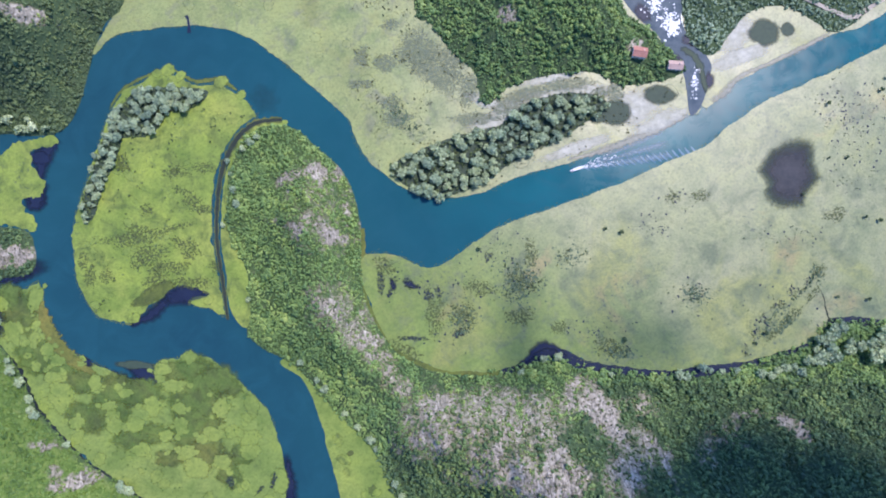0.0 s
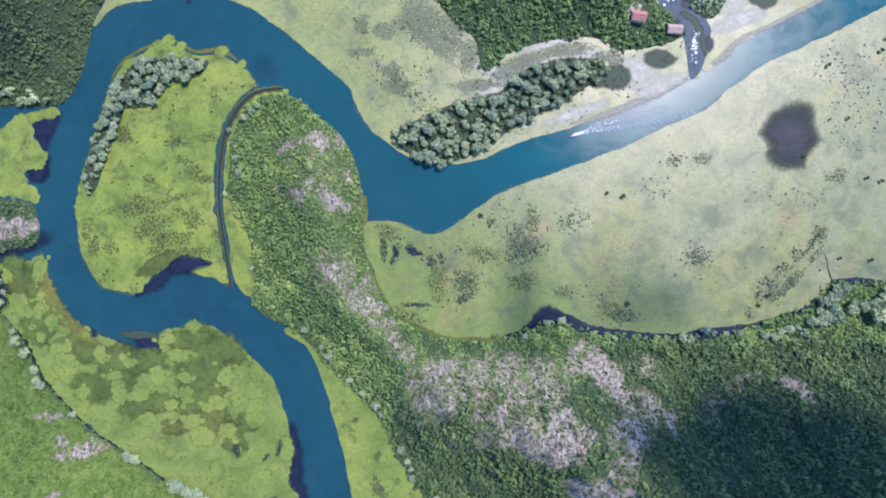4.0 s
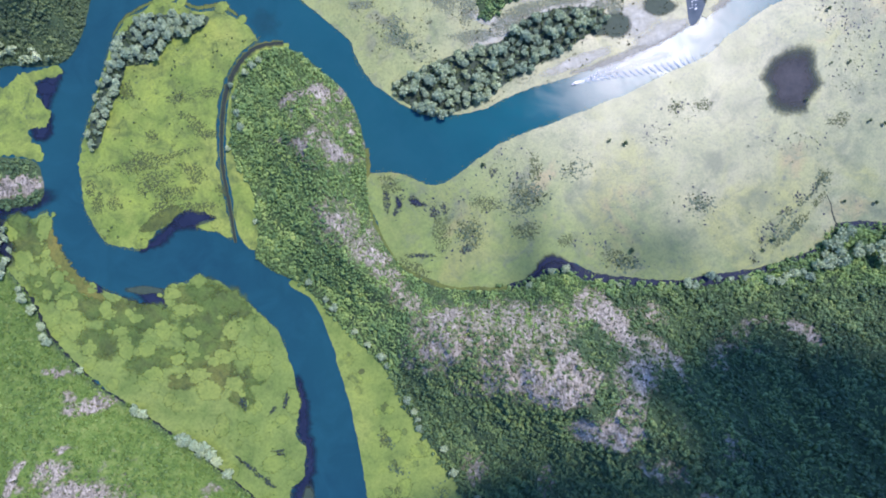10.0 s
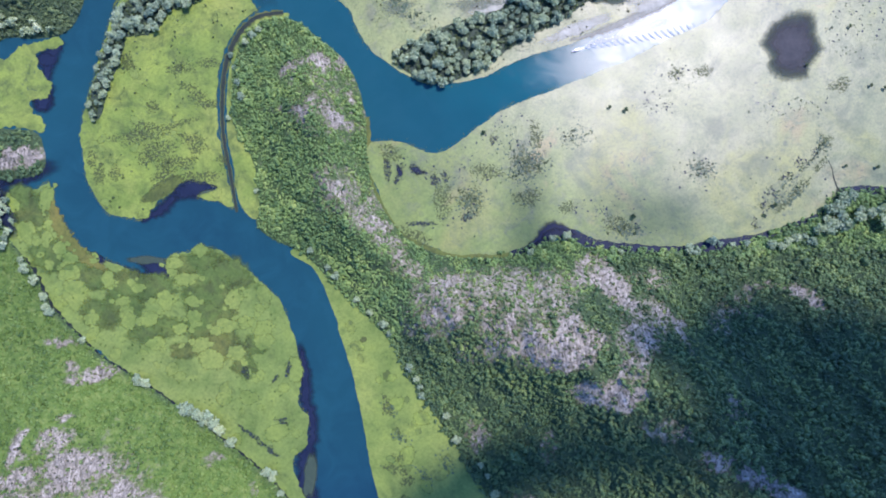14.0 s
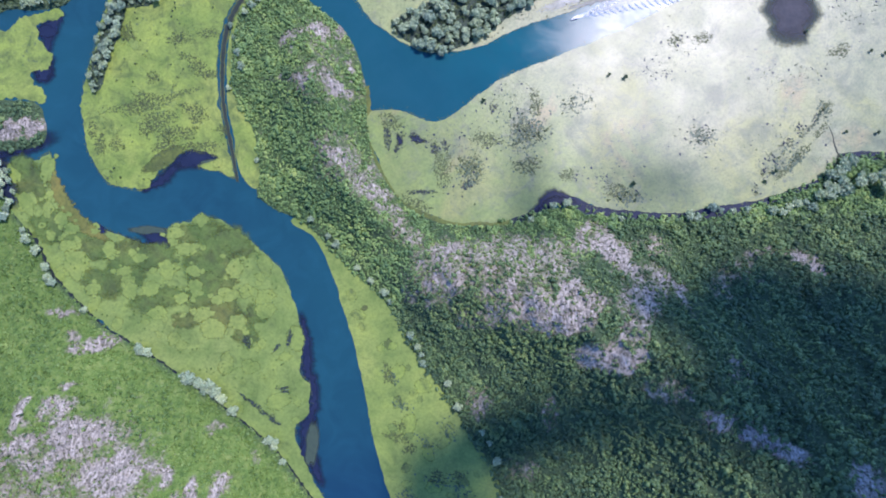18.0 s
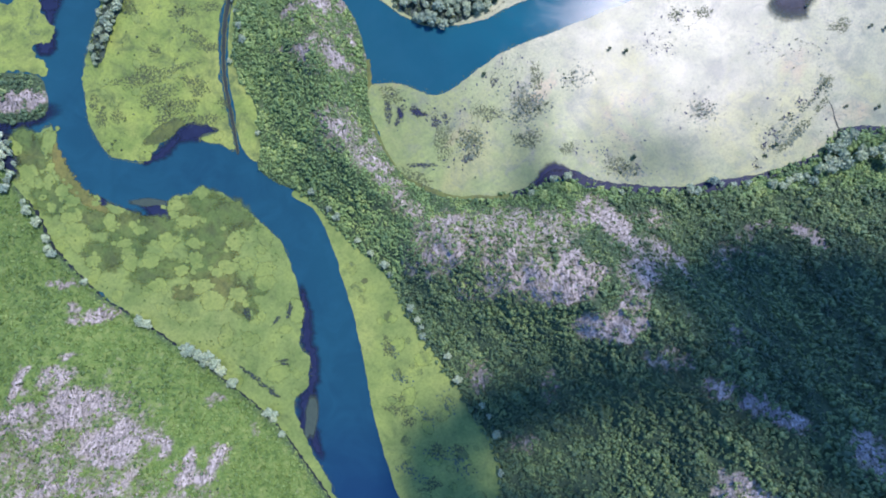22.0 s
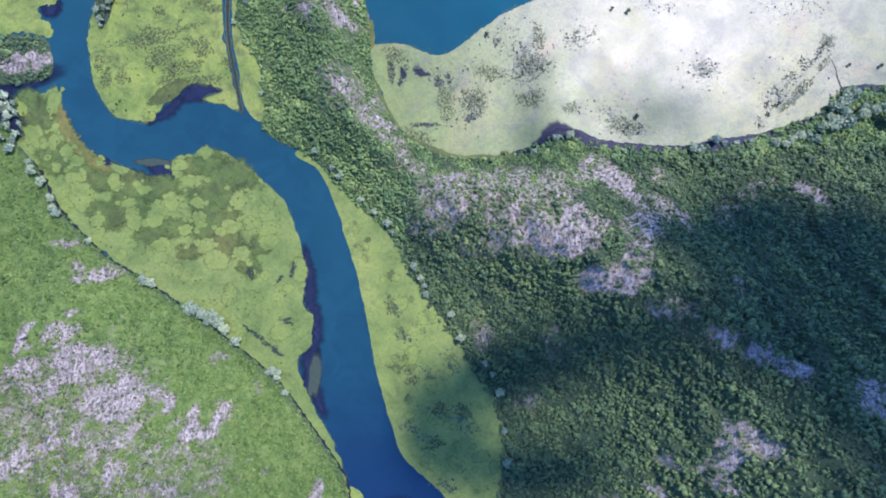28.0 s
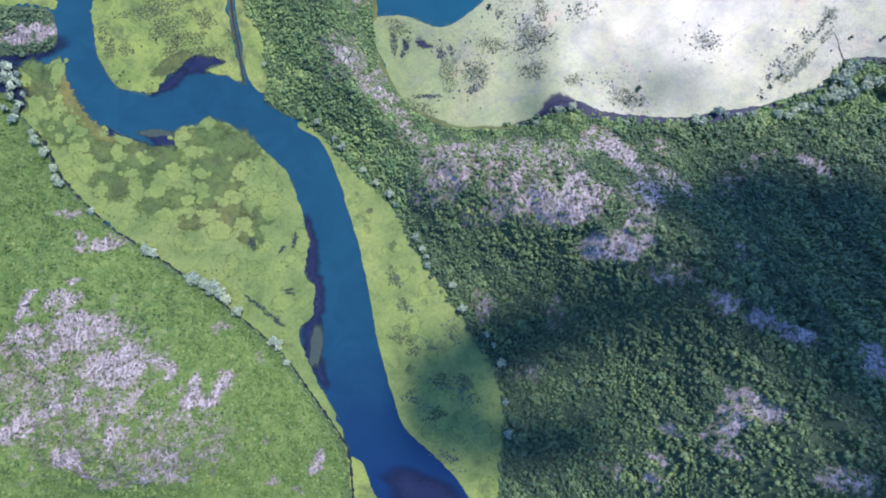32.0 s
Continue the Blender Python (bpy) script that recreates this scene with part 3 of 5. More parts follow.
MARSH_NORTHEAST = [(247, 143), (276, 167), (318, 188), (361, 210), (399, 222), (437, 251), (471, 311), (332, 364), (225, 353), (228, 234), (235, 202), (244, 181)]
MARSH_EAST = [(-69, 6), (-41, 5), (-9, -6), (11, 3), (32, 17), (53, 31), (90, 45), (143, 63), (174, 75), (211, 92), (248, 108), (275, 130), (302, 148), (339, 165), (382, 185), (420, 204), (490, 240), (597, 214), (589, -41), (440, -54), (364, -52), (359, -67), (324, -81), (282, -93), (240, -97), (214, -101), (178, -98), (136, -92), (115, -81), (95, -80), (76, -93), (53, -101), (6, -100), (-25, -89), (-46, -75), (-64, -40), (-72, -14)]
MARSH_ISLAND = [(-304, 141), (-291, 158), (-267, 171), (-251, 175), (-227, 164), (-205, 164), (-185, 152), (-169, 135), (-181, 127), (-194, 111), (-204, 90), (-209, 64), (-209, 22), (-202, -20), (-197, -49), (-210, -44), (-230, -38), (-211, -32), (-227, -24), (-245, -24), (-256, -35), (-269, -46), (-280, -52), (-285, -58), (-296, -56), (-315, -49), (-329, -27), (-336, 6), (-336, 35), (-327, 69), (-316, 103), (-309, 126)]
MARSH_CANALSIDE = [(-143, 130), (-167, 126), (-185, 112), (-195, 90), (-200, 61), (-201, 22), (-196, -14), (-192, -44), (-183, -58), (-173, -57), (-165, -20), (-166, 32), (-176, 74), (-172, 111), (-146, 124)]
MARSH_SOUTH = [(-371, -20), (-366, -22), (-361, -43), (-348, -71), (-329, -86), (-306, -97), (-280, -109), (-259, -112), (-261, -100), (-257, -92), (-242, -88), (-216, -88), (-195, -100), (-175, -117), (-156, -138), (-148, -162), (-141, -187), (-139, -208), (-142, -231), (-134, -245), (-136, -268), (-147, -279), (-149, -290), (-139, -316), (-129, -339), (-119, -354), (-112, -374), (-107, -392), (-112, -390), (-132, -358), (-155, -322), (-175, -296), (-200, -275), (-231, -251), (-267, -218), (-298, -196), (-329, -174), (-356, -150), (-377, -120), (-392, -92), (-414, -73), (-440, -58), (-433, -50), (-423, -25), (-392, -30)]
MARSH_SOUTHEAST = [(-145, -93), (-128, -106), (-114, -130), (-106, -157), (-97, -189), (-89, -220), (-83, -261), (-76, -303), (-67, -338), (-58, -368), (-40, -389), (-15, -414), (-1, -436), (32, -486), (63, -477), (49, -348), (20, -296), (-9, -249), (-33, -212), (-52, -170), (-98, -128), (-128, -90)]
MARSH_WEST = [(-457, 97), (-405, 101), (-385, 111), (-356, 117), (-351, 110), (-365, 104), (-378, 99), (-371, 84), (-362, 73), (-366, 60), (-381, 57), (-381, 46), (-370, 33), (-378, 26), (-404, 31), (-455, 22)]
MARSH_SW_TIP = [(-107, -398), (-96, -401), (-90, -415), (-84, -433), (-58, -473), (-98, -472), (-106, -432)]

marsh("marsh_north", MARSH_NORTH, LILY_BEIGE, "pale yellow-green lily marsh with thin reeds beside the river", seed=11)
marsh("marsh_northeast", MARSH_NORTHEAST, LILY_BEIGE, "pale lily marsh between a stream and the river", seed=12)
marsh("marsh_east", MARSH_EAST, LILY_PALE, "broad pale lily marsh with dark tussocks and a dark pool", seed=13)
marsh("marsh_island", MARSH_ISLAND, LILY_BRIGHT, "bright yellow-green lily island ringed by the river bend", 2.6, seed=14)
marsh("marsh_canalside", MARSH_CANALSIDE, LILY_BRIGHT, "narrow bright lily strip between canal and wooded hill", 1.0, seed=15)
marsh("marsh_south", MARSH_SOUTH, LILY_SOUTH, "mottled olive marsh with round lily patches inside the bend", 2.6, seed=16)
marsh("marsh_southeast", MARSH_SOUTHEAST, LILY_FRESH, "fresh green lily strip between river and forest", 1.3, seed=17)
marsh("marsh_west", MARSH_WEST, LILY_BRIGHT, "bright lobed lily patch in a side bay", 5.0, seed=18)
marsh("marsh_southwest", MARSH_SW_TIP, LILY_BRIGHT, "small bright lily patch at the river bank", 1.2, seed=19)


# ---- ribbons, pools and weed beds on the water ----
def ribbon(points, widths, top, depth=0.25, seed=3, fray=0.25):
    """A band along an open curve, its width changing from start to end."""
    p = np.asarray(points, float)
    t = np.linspace(0, len(p) - 1, len(p) * 14)
    i = np.clip(t.astype(int), 0, len(p) - 2)
    s = (t - i)[:, None]
    a, b, c, d = p[np.maximum(i - 1, 0)], p[i], p[i + 1], p[np.minimum(i + 2, len(p) - 1)]
    q = 0.5 * (2 * b + (c - a) * s + (2 * a - 5 * b + 4 * c - d) * s**2 + (3 * b - a - 3 * c + d) * s**3)
    w = np.interp(t, np.linspace(0, len(p) - 1, len(widths)), widths) / 2
    g = np.gradient(q, axis=0)
    g /= np.linalg.norm(g, axis=1)[:, None] + 1e-9
    n = np.stack([-g[:, 1], g[:, 0]], 1)
    left = q + n * (w * (1 + fray * waves(q[:, 0], q[:, 1], 7, seed)))[:, None]
    right = q - n * (w * (1 + fray * waves(q[:, 0], q[:, 1], 7, seed + 9)))[:, None]
    m = len(q)
    z = top(q) if callable(top) else np.full(m, top)
    v = np.concatenate([np.c_[left, z], np.c_[right, z], np.c_[left, z - depth], np.c_[right, z - depth]])
    k = np.arange(m - 1)
    tri = [np.stack([k, k + m, k + m + 1], 1), np.stack([k, k + m + 1, k + 1], 1),
           np.stack([k + 2 * m, k, k + 1], 1), np.stack([k + 2 * m, k + 1, k + 2 * m + 1], 1),
           np.stack([k + m, k + 3 * m, k + 3 * m + 1], 1), np.stack([k + m, k + 3 * m + 1, k + m + 1], 1)]
    return v, np.concatenate(tri)


def lobed(rx, ry, seed, n=64, fray=1.0):
    """A lobed, roundish outline about the origin."""
    r = np.random.RandomState(seed)
    a = np.linspace(0, 2 * math.pi, n, endpoint=False)
    k = 1 + 0.0 * a
    for f in range(2, 9):
        k += fray * r.uniform(-0.16, 0.16) / (f - 0.6) ** 0.6 * np.cos(f * a + r.uniform(0, 6.28))
    k += fray * 0.05 * r.uniform(-1, 1, n)
    return np.stack([rx * k * np.cos(a), ry * k * np.sin(a)], 1)


def frayed_disc(outline, top):
    """A low mat that thins out to its rim."""
    c = outline.mean(0)
    n = len(outline)
    rings = [c + (outline - c) * k for k in (0.42, 0.74, 1.20)]
    v = np.concatenate([[(*c, top + 0.02)], *(np.c_[o, np.full(n, top - 0.01 * k)] for k, o in enumerate(rings))])
    i, j = np.arange(n), (np.arange(n) + 1) % n
    t = [np.stack([np.zeros(n, int), 1 + i, 1 + j], 1)]
    for a in (1, 1 + n):
        t += [np.stack([a + i, a + n + i, a + n + j], 1), np.stack([a + i, a + n + j, a + j], 1)]
    return v, np.concatenate(t), np.concatenate([np.ones(1 + n), np.full(n, 0.85), np.zeros(n)])


def frayed_mesh(name, v, t, depth):
    me = raw_mesh(name, v, t)
    me.attributes.new("depth_in", "FLOAT", "POINT").data.foreach_set("value", np.asarray(depth, np.float32))
    return me


def patch(name, x, y, rx, ry, turn, mat, top, label, category, seed, kind="structure", fray=1.0):
    o = lobed(rx, ry, seed, 72, fray)
    c, s = math.cos(radians(turn)), math.sin(radians(turn))
    o = np.stack([x + c * o[:, 0] - s * o[:, 1], y + s * o[:, 0] + c * o[:, 1]], 1)
    return thing(name, frayed_mesh(name, *frayed_disc(o, top)), SOFT[mat], label, category, "", kind)


def soft_band(name, points, widths, top, mat, label, category, seed):
    """A band along a curve whose two edges thin out."""
    v, _ = ribbon(points, widths, top, 0.1, seed, 0.3)
    m = len(v) // 4
    left, right = v[:m], v[m:2 * m]
    rows_ = [left + (left - right) * 0.3, left * 0.65 + right * 0.35, left * 0.35 + right * 0.65, right + (right - left) * 0.3]
    ends = np.minimum(np.minimum(np.arange(m), np.arange(m)[::-1]) / 8.0, 1.0)
    k = np.arange(m - 1)
    t = []
    for a in range(3):
        t += [np.stack([k + a * m, k + (a + 1) * m, k + (a + 1) * m + 1], 1), np.stack([k + a * m, k + (a + 1) * m + 1, k + a * m + 1], 1)]
    depth = np.concatenate([np.zeros(m), ends, ends, np.zeros(m)])
    return thing(name, frayed_mesh(name, np.concatenate(rows_), np.concatenate(t), depth), SOFT[mat], label, category, kind="structure")


CANAL = [(-146, 131), (-169, 128), (-185, 116), (-198, 93), (-204, 64), (-205, 22), (-199, -20), (-194, -54)]
v, t = ribbon(CANAL, [5.4, 6, 6, 5.2, 4.2, 3.4, 2.8], 0.32, 0.25, 3, 0.35)
thing("canal_weed", raw_mesh("canal_weed", v, t), LILY_OLIVE, "olive weed filling the narrow old canal", "water weed", kind="structure")
v, t = ribbon(CANAL, [2.4, 3.6, 3.8, 3.4, 2.9, 2.5, 2.0], 0.36, 0.25, 3, 0.18)
thing("canal", raw_mesh("canal", v, t), CANAL_WATER, "dark narrow canal curving round the wooded hill", "canal", kind="structure")
soft_band("rusty_weed", [(-368, -28), (-364, -46), (-352, -72), (-334, -91), (-311, -105)], [3, 10, 13, 10, 3], 0.37, LILY_RUSTY, "rusty orange-green weed along the river bank", "water weed", 15)
soft_band("shallow", [(-141, -175), (-136, -200), (-136, -226), (-131, -244), (-132, -266), (-139, -284), (-134, -312), (-124, -338)], [4, 9, 12, 9, 10, 14, 11, 4], 0.045, SHALLOW_AND_SHADE, "indigo shallow water along the marsh bank", "water", 17)
soft_band("shallow", [(-284, -60), (-272, -54), (-262, -47), (-248, -34)], [3, 7, 10, 8], 0.045, SHALLOW_AND_SHADE, "indigo shallow water below the lily island", "water", 18)
soft_band("shallow", [(-376, 45), (-372, 60), (-368, 80), (-364, 100), (-350, 112)], [8, 16, 10, 14, 6], 0.047, SHALLOW_AND_SHADE, "indigo shallow water in the side bay", "water", 19)
soft_band("shallow", [(-340, -82), (-318, -96), (-290, -108), (-262, -114)], [4, 6, 9, 6], 0.047, SHALLOW_AND_SHADE, "indigo shallow water along the olive marsh", "water", 20)
DITCH = [(-425, -55), (-400, -80), (-382, -100), (-367, -131), (-347, -155), (-328, -175), (-317, -185), (-285, -205), (-249, -232), (-214, -259),
         (-182, -286), (-160, -309), (-141, -337), (-121, -367), (-107, -394), (-104, -432), (-97, -480)]
v, t = ribbon(DITCH, [1.8, 2.4, 1.2, 1.9, 1.3, 1.8, 1.4], 0.55, 0.5, 5, 1.1)
thing("ditch", raw_mesh("ditch", v, t), MUD, "dark ditch between the lily marsh and the green hillside", "ditch", kind="structure")

v, t = ribbon([(-71, 30), (-71, 0), (-68, -35), (-47, -75), (-26, -91), (0, -101), (30, -103), (56, -103)], [5, 5, 6, 6, 6, 6, 5], 0.29, 0.3, 6, 0.3)
thing("spur_weed", raw_mesh("spur_weed", v, t), LILY_MOTTLED, "olive weed between the lily marsh and the wooded spur", "water weed", kind="structure")
# A dark band laid on the side channel as the bank's shade.
soft_band("shallow", [(-475, -18), (-440, -17), (-400, -14), (-372, -10)], [12, 14, 13, 8], 0.05, SHALLOW_AND_SHADE, "side channel painted dark for the shade under the bank", "water", 22)
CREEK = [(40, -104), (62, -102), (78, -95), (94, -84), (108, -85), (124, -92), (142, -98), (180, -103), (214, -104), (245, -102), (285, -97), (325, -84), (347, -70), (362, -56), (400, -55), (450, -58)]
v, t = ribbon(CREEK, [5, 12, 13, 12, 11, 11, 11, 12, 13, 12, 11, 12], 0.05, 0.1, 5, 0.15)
thing("creek", raw_mesh("creek", v, t), SHALLOW_AND_SHADE, "dark creek between the pale marsh and the forest", "creek", kind="structure")
# Soft forest shade on the marsh edge, painted as an indigo band.
soft_band("creek_shallow", [(72, -96), (82, -89), (92, -79), (104, -79), (118, -88)], [2, 5, 8, 6, 2], 0.36, SHALLOW_AND_SHADE, "soft indigo shade painted over the marsh edge", "creek", 23)
soft_band("silty_shore", [(118, 94), (135, 98), (158, 105), (191, 117), (213, 127), (233, 137)], [2, 4, 6, 5, 5, 3], 0.35, SILT, "grey-purple silty shore of the pale marsh", "shore", 26)
soft_band("silty_shore", [(252, 149), (266, 157), (280, 172), (302, 182), (338, 199), (367, 214)], [5, 6, 4, 3, 4, 3], 0.35, SILT, "grey-purple silty shore of the pale marsh", "shore", 27)
soft_band("weed_fringe", [(-306, 140), (-292, 160), (-268, 173), (-250, 178), (-227, 167), (-204, 168), (-184, 155)], [2, 3, 2.5, 2, 3, 4, 2], 0.07, LILY_MOTTLED, "dark olive sunken weed round the island", "water weed", 28)

# the stream that comes down between the woods
STREAM_BED = [(150, 290), (164, 258), (182, 231), (204, 211), (211, 193), (226, 177), (230, 162), (233, 137), (241, 140), (248, 155), (252, 171), (254, 182), (250, 191), (244, 198), (231, 213), (226, 231), (240, 248), (245, 290)]
v, t = sheet(smooth(STREAM_BED), 0.42, 0.3)
thing("stream", raw_mesh("stream", v, t), STREAM, "grey-violet shallow stream flowing into the river", "stream", kind="structure")
for x, y, rx, ry, turn, seed in ((220, 186, 9, 6, -40, 231), (251, 168, 5, 8, -10, 232), (190, 232, 10, 6, -45, 233), (234, 206, 8, 5, -40, 234)):
    patch("stream_shade", x, y, rx, ry, turn, SHALLOW_AND_SHADE, 0.44 + 0.004 * (seed - 230), "dark violet deeper water in the stream", "water", seed)
soft_band("stream_weed", [(224, 200), (237, 192), (243, 182), (246, 171), (249, 155)], [4, 6, 6, 5, 3], 0.48, POOL_WEED, "green weed strip in the stream", "water weed", 30)

# the dark pool in the pale marsh
c_pool = np.mean(POOL, 0)
for name, size, top, mat, label in (("pool_rim", 1.0, 0.36, POOL_WEED, "dark green weedy rim of the marsh pool"), ("pool", 0.80, 0.40, WEED_DARK, "dark purplish weed-filled pool in the pale marsh")):
    edge = ragged(c_pool + (np.array(POOL) - c_pool) * size, 4.0, seed=31)
    thing(name, frayed_mesh(name, *frayed_disc(edge, top)), SOFT[mat], label, "pool", kind="structure")
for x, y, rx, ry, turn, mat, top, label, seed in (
    (-232, -30, 26, 9, 12, SHALLOW_AND_SHADE, 0.05, "dark shallow bay at the lily island", 41),
    (-268, -105, 20, 7, -28, SHALLOW_AND_SHADE, 0.05, "dark shallow inlet beside the olive marsh", 42),
    (-372, 58, 10, 12, 0, SHALLOW_AND_SHADE, 0.05, "dark shallow bay among lilies", 43),
    (-368, 95, 10, 8, 0, SHALLOW_AND_SHADE, 0.06, "dark shallow bay among lilies", 44),
    (-324, -92, 9, 4, -35, SHALLOW_AND_SHADE, 0.34, "dark open water in the marsh", 45),
    # The side channel and willow rows below are tree shade painted as dark sheets.
    (-398, -9, 38, 11, 6, SHALLOW_AND_SHADE, 0.06, "side channel coloured dark for the shade of its trees", 46),
    (-428, -45, 36, 30, 0, SHALLOW_AND_SHADE, 0.36, "indigo sheet painting the shade under standing willows", 40),
    (-141, -304, 7, 26, -22, SHALLOW_AND_SHADE, 0.05, "dark shallow water behind a weed bed", 47),
    # This row and the next paint the forest's shade onto the river.
    (-40, -432, 40, 16, -20, SHALLOW_AND_SHADE, 0.05, "river water painted deep blue for the shade below the forest", 48),
    (-140, -84, 26, 5, -38, SHALLOW_AND_SHADE, 0.05, "dark indigo painted for the shade under overhanging trees", 49),
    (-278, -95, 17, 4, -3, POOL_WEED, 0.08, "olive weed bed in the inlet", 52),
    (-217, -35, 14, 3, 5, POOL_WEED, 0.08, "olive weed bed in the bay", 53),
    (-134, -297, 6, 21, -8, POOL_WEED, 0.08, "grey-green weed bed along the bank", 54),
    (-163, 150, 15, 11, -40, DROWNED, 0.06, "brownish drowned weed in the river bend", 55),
    (-27, -22, 7, 3, -8, SHALLOW_AND_SHADE, 0.345, "dark gap of water in the lilies", 56),
    (-43, -22, 2.2, 6, 5, SHALLOW_AND_SHADE, 0.345, "dark gap of water in the lilies", 59),
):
    patch("shallow" if mat is SHALLOW_AND_SHADE else "weed_bed", x, y, rx, ry, turn, mat, top, label, "water", seed, fray=2.0 if top == 0.345 else 1.0)

WEED_SPOTS = []
patch("weed_patch", -262, -30, 22, 7, 30, LILY_MOTTLED, 0.345, "olive weed flat at the island tip", "water weed", 177)
for x, y, rx, ry, turn, mat, label, seed, in (
    (304, 214, 14, 13, 15, POOL_WEED, "dark green weed pool in the pale marsh", 61),
    (326, 217, 6, 7, 30, POOL_WEED, "dark green weed pool in the pale marsh", 62),
    (205, 155, 15, 9, -4, POOL_WEED, "dark green weed pool in the pale marsh", 63),
    (164, 138, 14, 12, 10, POOL_WEED, "dark green weed pool beside the willows", 64),
    (146, 139, 11, 11, 40, POOL_WEED, "dark green weed pool beside the willows", 65),
    (-25, 124, 17, 7, -20, LILY_MOTTLED, "olive reed bed in the pale marsh", 66),
    (-38, 138, 9, 14, 10, LILY_MOTTLED, "olive reed bed in the pale marsh", 67),
    (348, -10, 5, 8, 0, LILY_MOTTLED, "dark weed where two channels meet", 91),
    (322, -54, 8, 6, 35, LILY_MOTTLED, "dark weed pool in the marsh", 92),
    (234, -32, 12, 10, 0, LILY_MOTTLED, "dim grey-green weed in the lilies", 93),
    (23, -56, 14, 14, 20, LILY_MOTTLED, "mottled weed in the yellow marsh", 97),
    (81, -19, 15, 12, 10, LILY_MOTTLED, "mottled weed in the yellow marsh", 98),
    (166, -84, 14, 7, 0, LILY_MOTTLED, "mottled weed at the forest creek", 99),
    (121, 4, 16, 10, 10, LILY_MOTTLED, "mottled weed in the pale marsh", 100),
    (-18, -400, 14, 7, -30, LILY_MOTTLED, "olive weed in the lily strip", 101),
    (0, -345, 14, 6, -50, LILY_MOTTLED, "olive weed in the lily strip", 102),
    (-30, -300, 12, 5, -50, LILY_MOTTLED, "olive weed in the lily strip", 103),
    (-58, -240, 10, 5, -60, LILY_MOTTLED, "olive weed in the lily strip", 104),
    (-45, -350, 13, 6, -40, LILY_MOTTLED, "olive weed in the lily strip", 105),
    (-10, -290, 9, 8, -50, LILY_MOTTLED, "olive weed in the lily strip", 106),
    (236, -30, 12, 8, 0, LILY_MOTTLED, "darker weed ring in the lily marsh", 73),
    (70, -22, 17, 26, 0, LILY_MOTTLED, "sparse grey-green weed in the lily marsh", 81),
    (305, -57, 24, 4, 52, LILY_MOTTLED, "weedy old channel across the marsh", 82),
    (335, -28, 18, 3, 45, LILY_MOTTLED, "weedy old channel across the marsh", 83),
    (349, -12, 6, 8, 0, LILY_MOTTLED, "weedy old channel across the marsh", 84),
    (318, -58, 12, 6, 40, LILY_MOTTLED, "weed pool in the marsh", 85),
    (165, -85, 16, 8, -10, LILY_MOTTLED, "weed at the forest creek", 86),
    (-20, -336, 20, 4, -25, LILY_MOTTLED, "olive weed line across the lilies", 87),
    (-50, -265, 9, 5, -30, LILY_MOTTLED, "olive weed line across the lilies", 88),
):
    WEED_SPOTS.append((x, y, rx, ry, turn, mat, label, seed))

v, t = ribbon([(353, -27), (356, -36), (357, -45), (361, -56)], [0.7, 1.1, 1.0, 1.8], 0.40, 0.25, 3, 0.7)
thing("marsh_ditch", raw_mesh("marsh_ditch", v, t), CANAL_WATER, "thin dark ditch leading into the marsh", "ditch", kind="structure")
v, t = ribbon([(-233, 212), (-233, 218), (-234, 224), (-236, 228)], [4.0, 1.8, 2.4, 3.4], 0.36)
thing("inlet", raw_mesh("inlet", v, t), SHALLOW_AND_SHADE, "small dark inlet cut into the marsh edge", "inlet", kind="structure")
# round lily patches on the mottled marsh and on the pale one
blob_meshes = []
for k in range(8):
    blob_meshes.append(frayed_mesh("lily_patch", *frayed_disc(lobed(1.0, 0.86, 300 + k, 44, 1.0), 0.0)))


def lily_patches(parent, outline, count, lo, hi, mat, margin, apart, seed):
    r = np.random.RandomState(seed)
    poly = smooth(outline)
    put = []
    for _ in range(count * 14):
        if len(put) >= count:
            break
        x, y = r.uniform(poly.min(0), poly.max(0))
        s = lo + (hi - lo) * r.rand() ** 2
        if abs(x) > 460 or not -480 < y < 285 or inside(poly, np.array([x]), np.array([y]))[0] < s * margin:
            continue
        if land(np.array([x]), np.array([y]))[0][0] > -s or any((x - a) ** 2 + (y - b) ** 2 < (apart * (s + q)) ** 2 for a, b, q in put):
            continue
        put.append((x, y, s))
        me = blob_meshes[len(put) % 8]
        if not me.materials:
            me.materials.append(SOFT[mat])
        ob = new("lily_patch", me)
        ob.parent = parent
        ob.matrix_basis = pose(x, y, 0.322 + 0.0016 * len(put) + 0.0008 * (seed % 2), 0, 0, r.uniform(0, 360)) @ Matrix.Diagonal((s, s * r.uniform(0.7, 1.0), 1, 1))
        ob.material_slots[0].link = "OBJECT"
        ob.material_slots[0].material = SOFT[mat]


# olive hollows in the mottled marsh, and the light rafts that stand out in them
OLIVE_HOLLOWS = [(-192, -190, 9, 16, 10), (-368, -87, 18, 13, 0), (-347, -101, 23, 8, -20), (-327, -110, 16, 10, 0), (-295, -119, 21, 13, 0), (-319, -142, 18, 13, 0), (-275, -120, 23, 10, 0), (-293, -138, 10, 10, 0), (-278, -162, 16, 9, 0), (-220, -123, 23, 26, 0), (-223, -154, 21, 21, 0), (-235, -100, 22, 8, 0), (-200, -109, 16, 13, -30), (-260, -157, 16, 8, 0), (-384, -47, 13, 20, 0), (-393, -30, 10, 9, 0), (-211, -172, 13, 16, 0), (-180, -176, 11, 8, 0), (-245, -179, 12, 7, 0)]
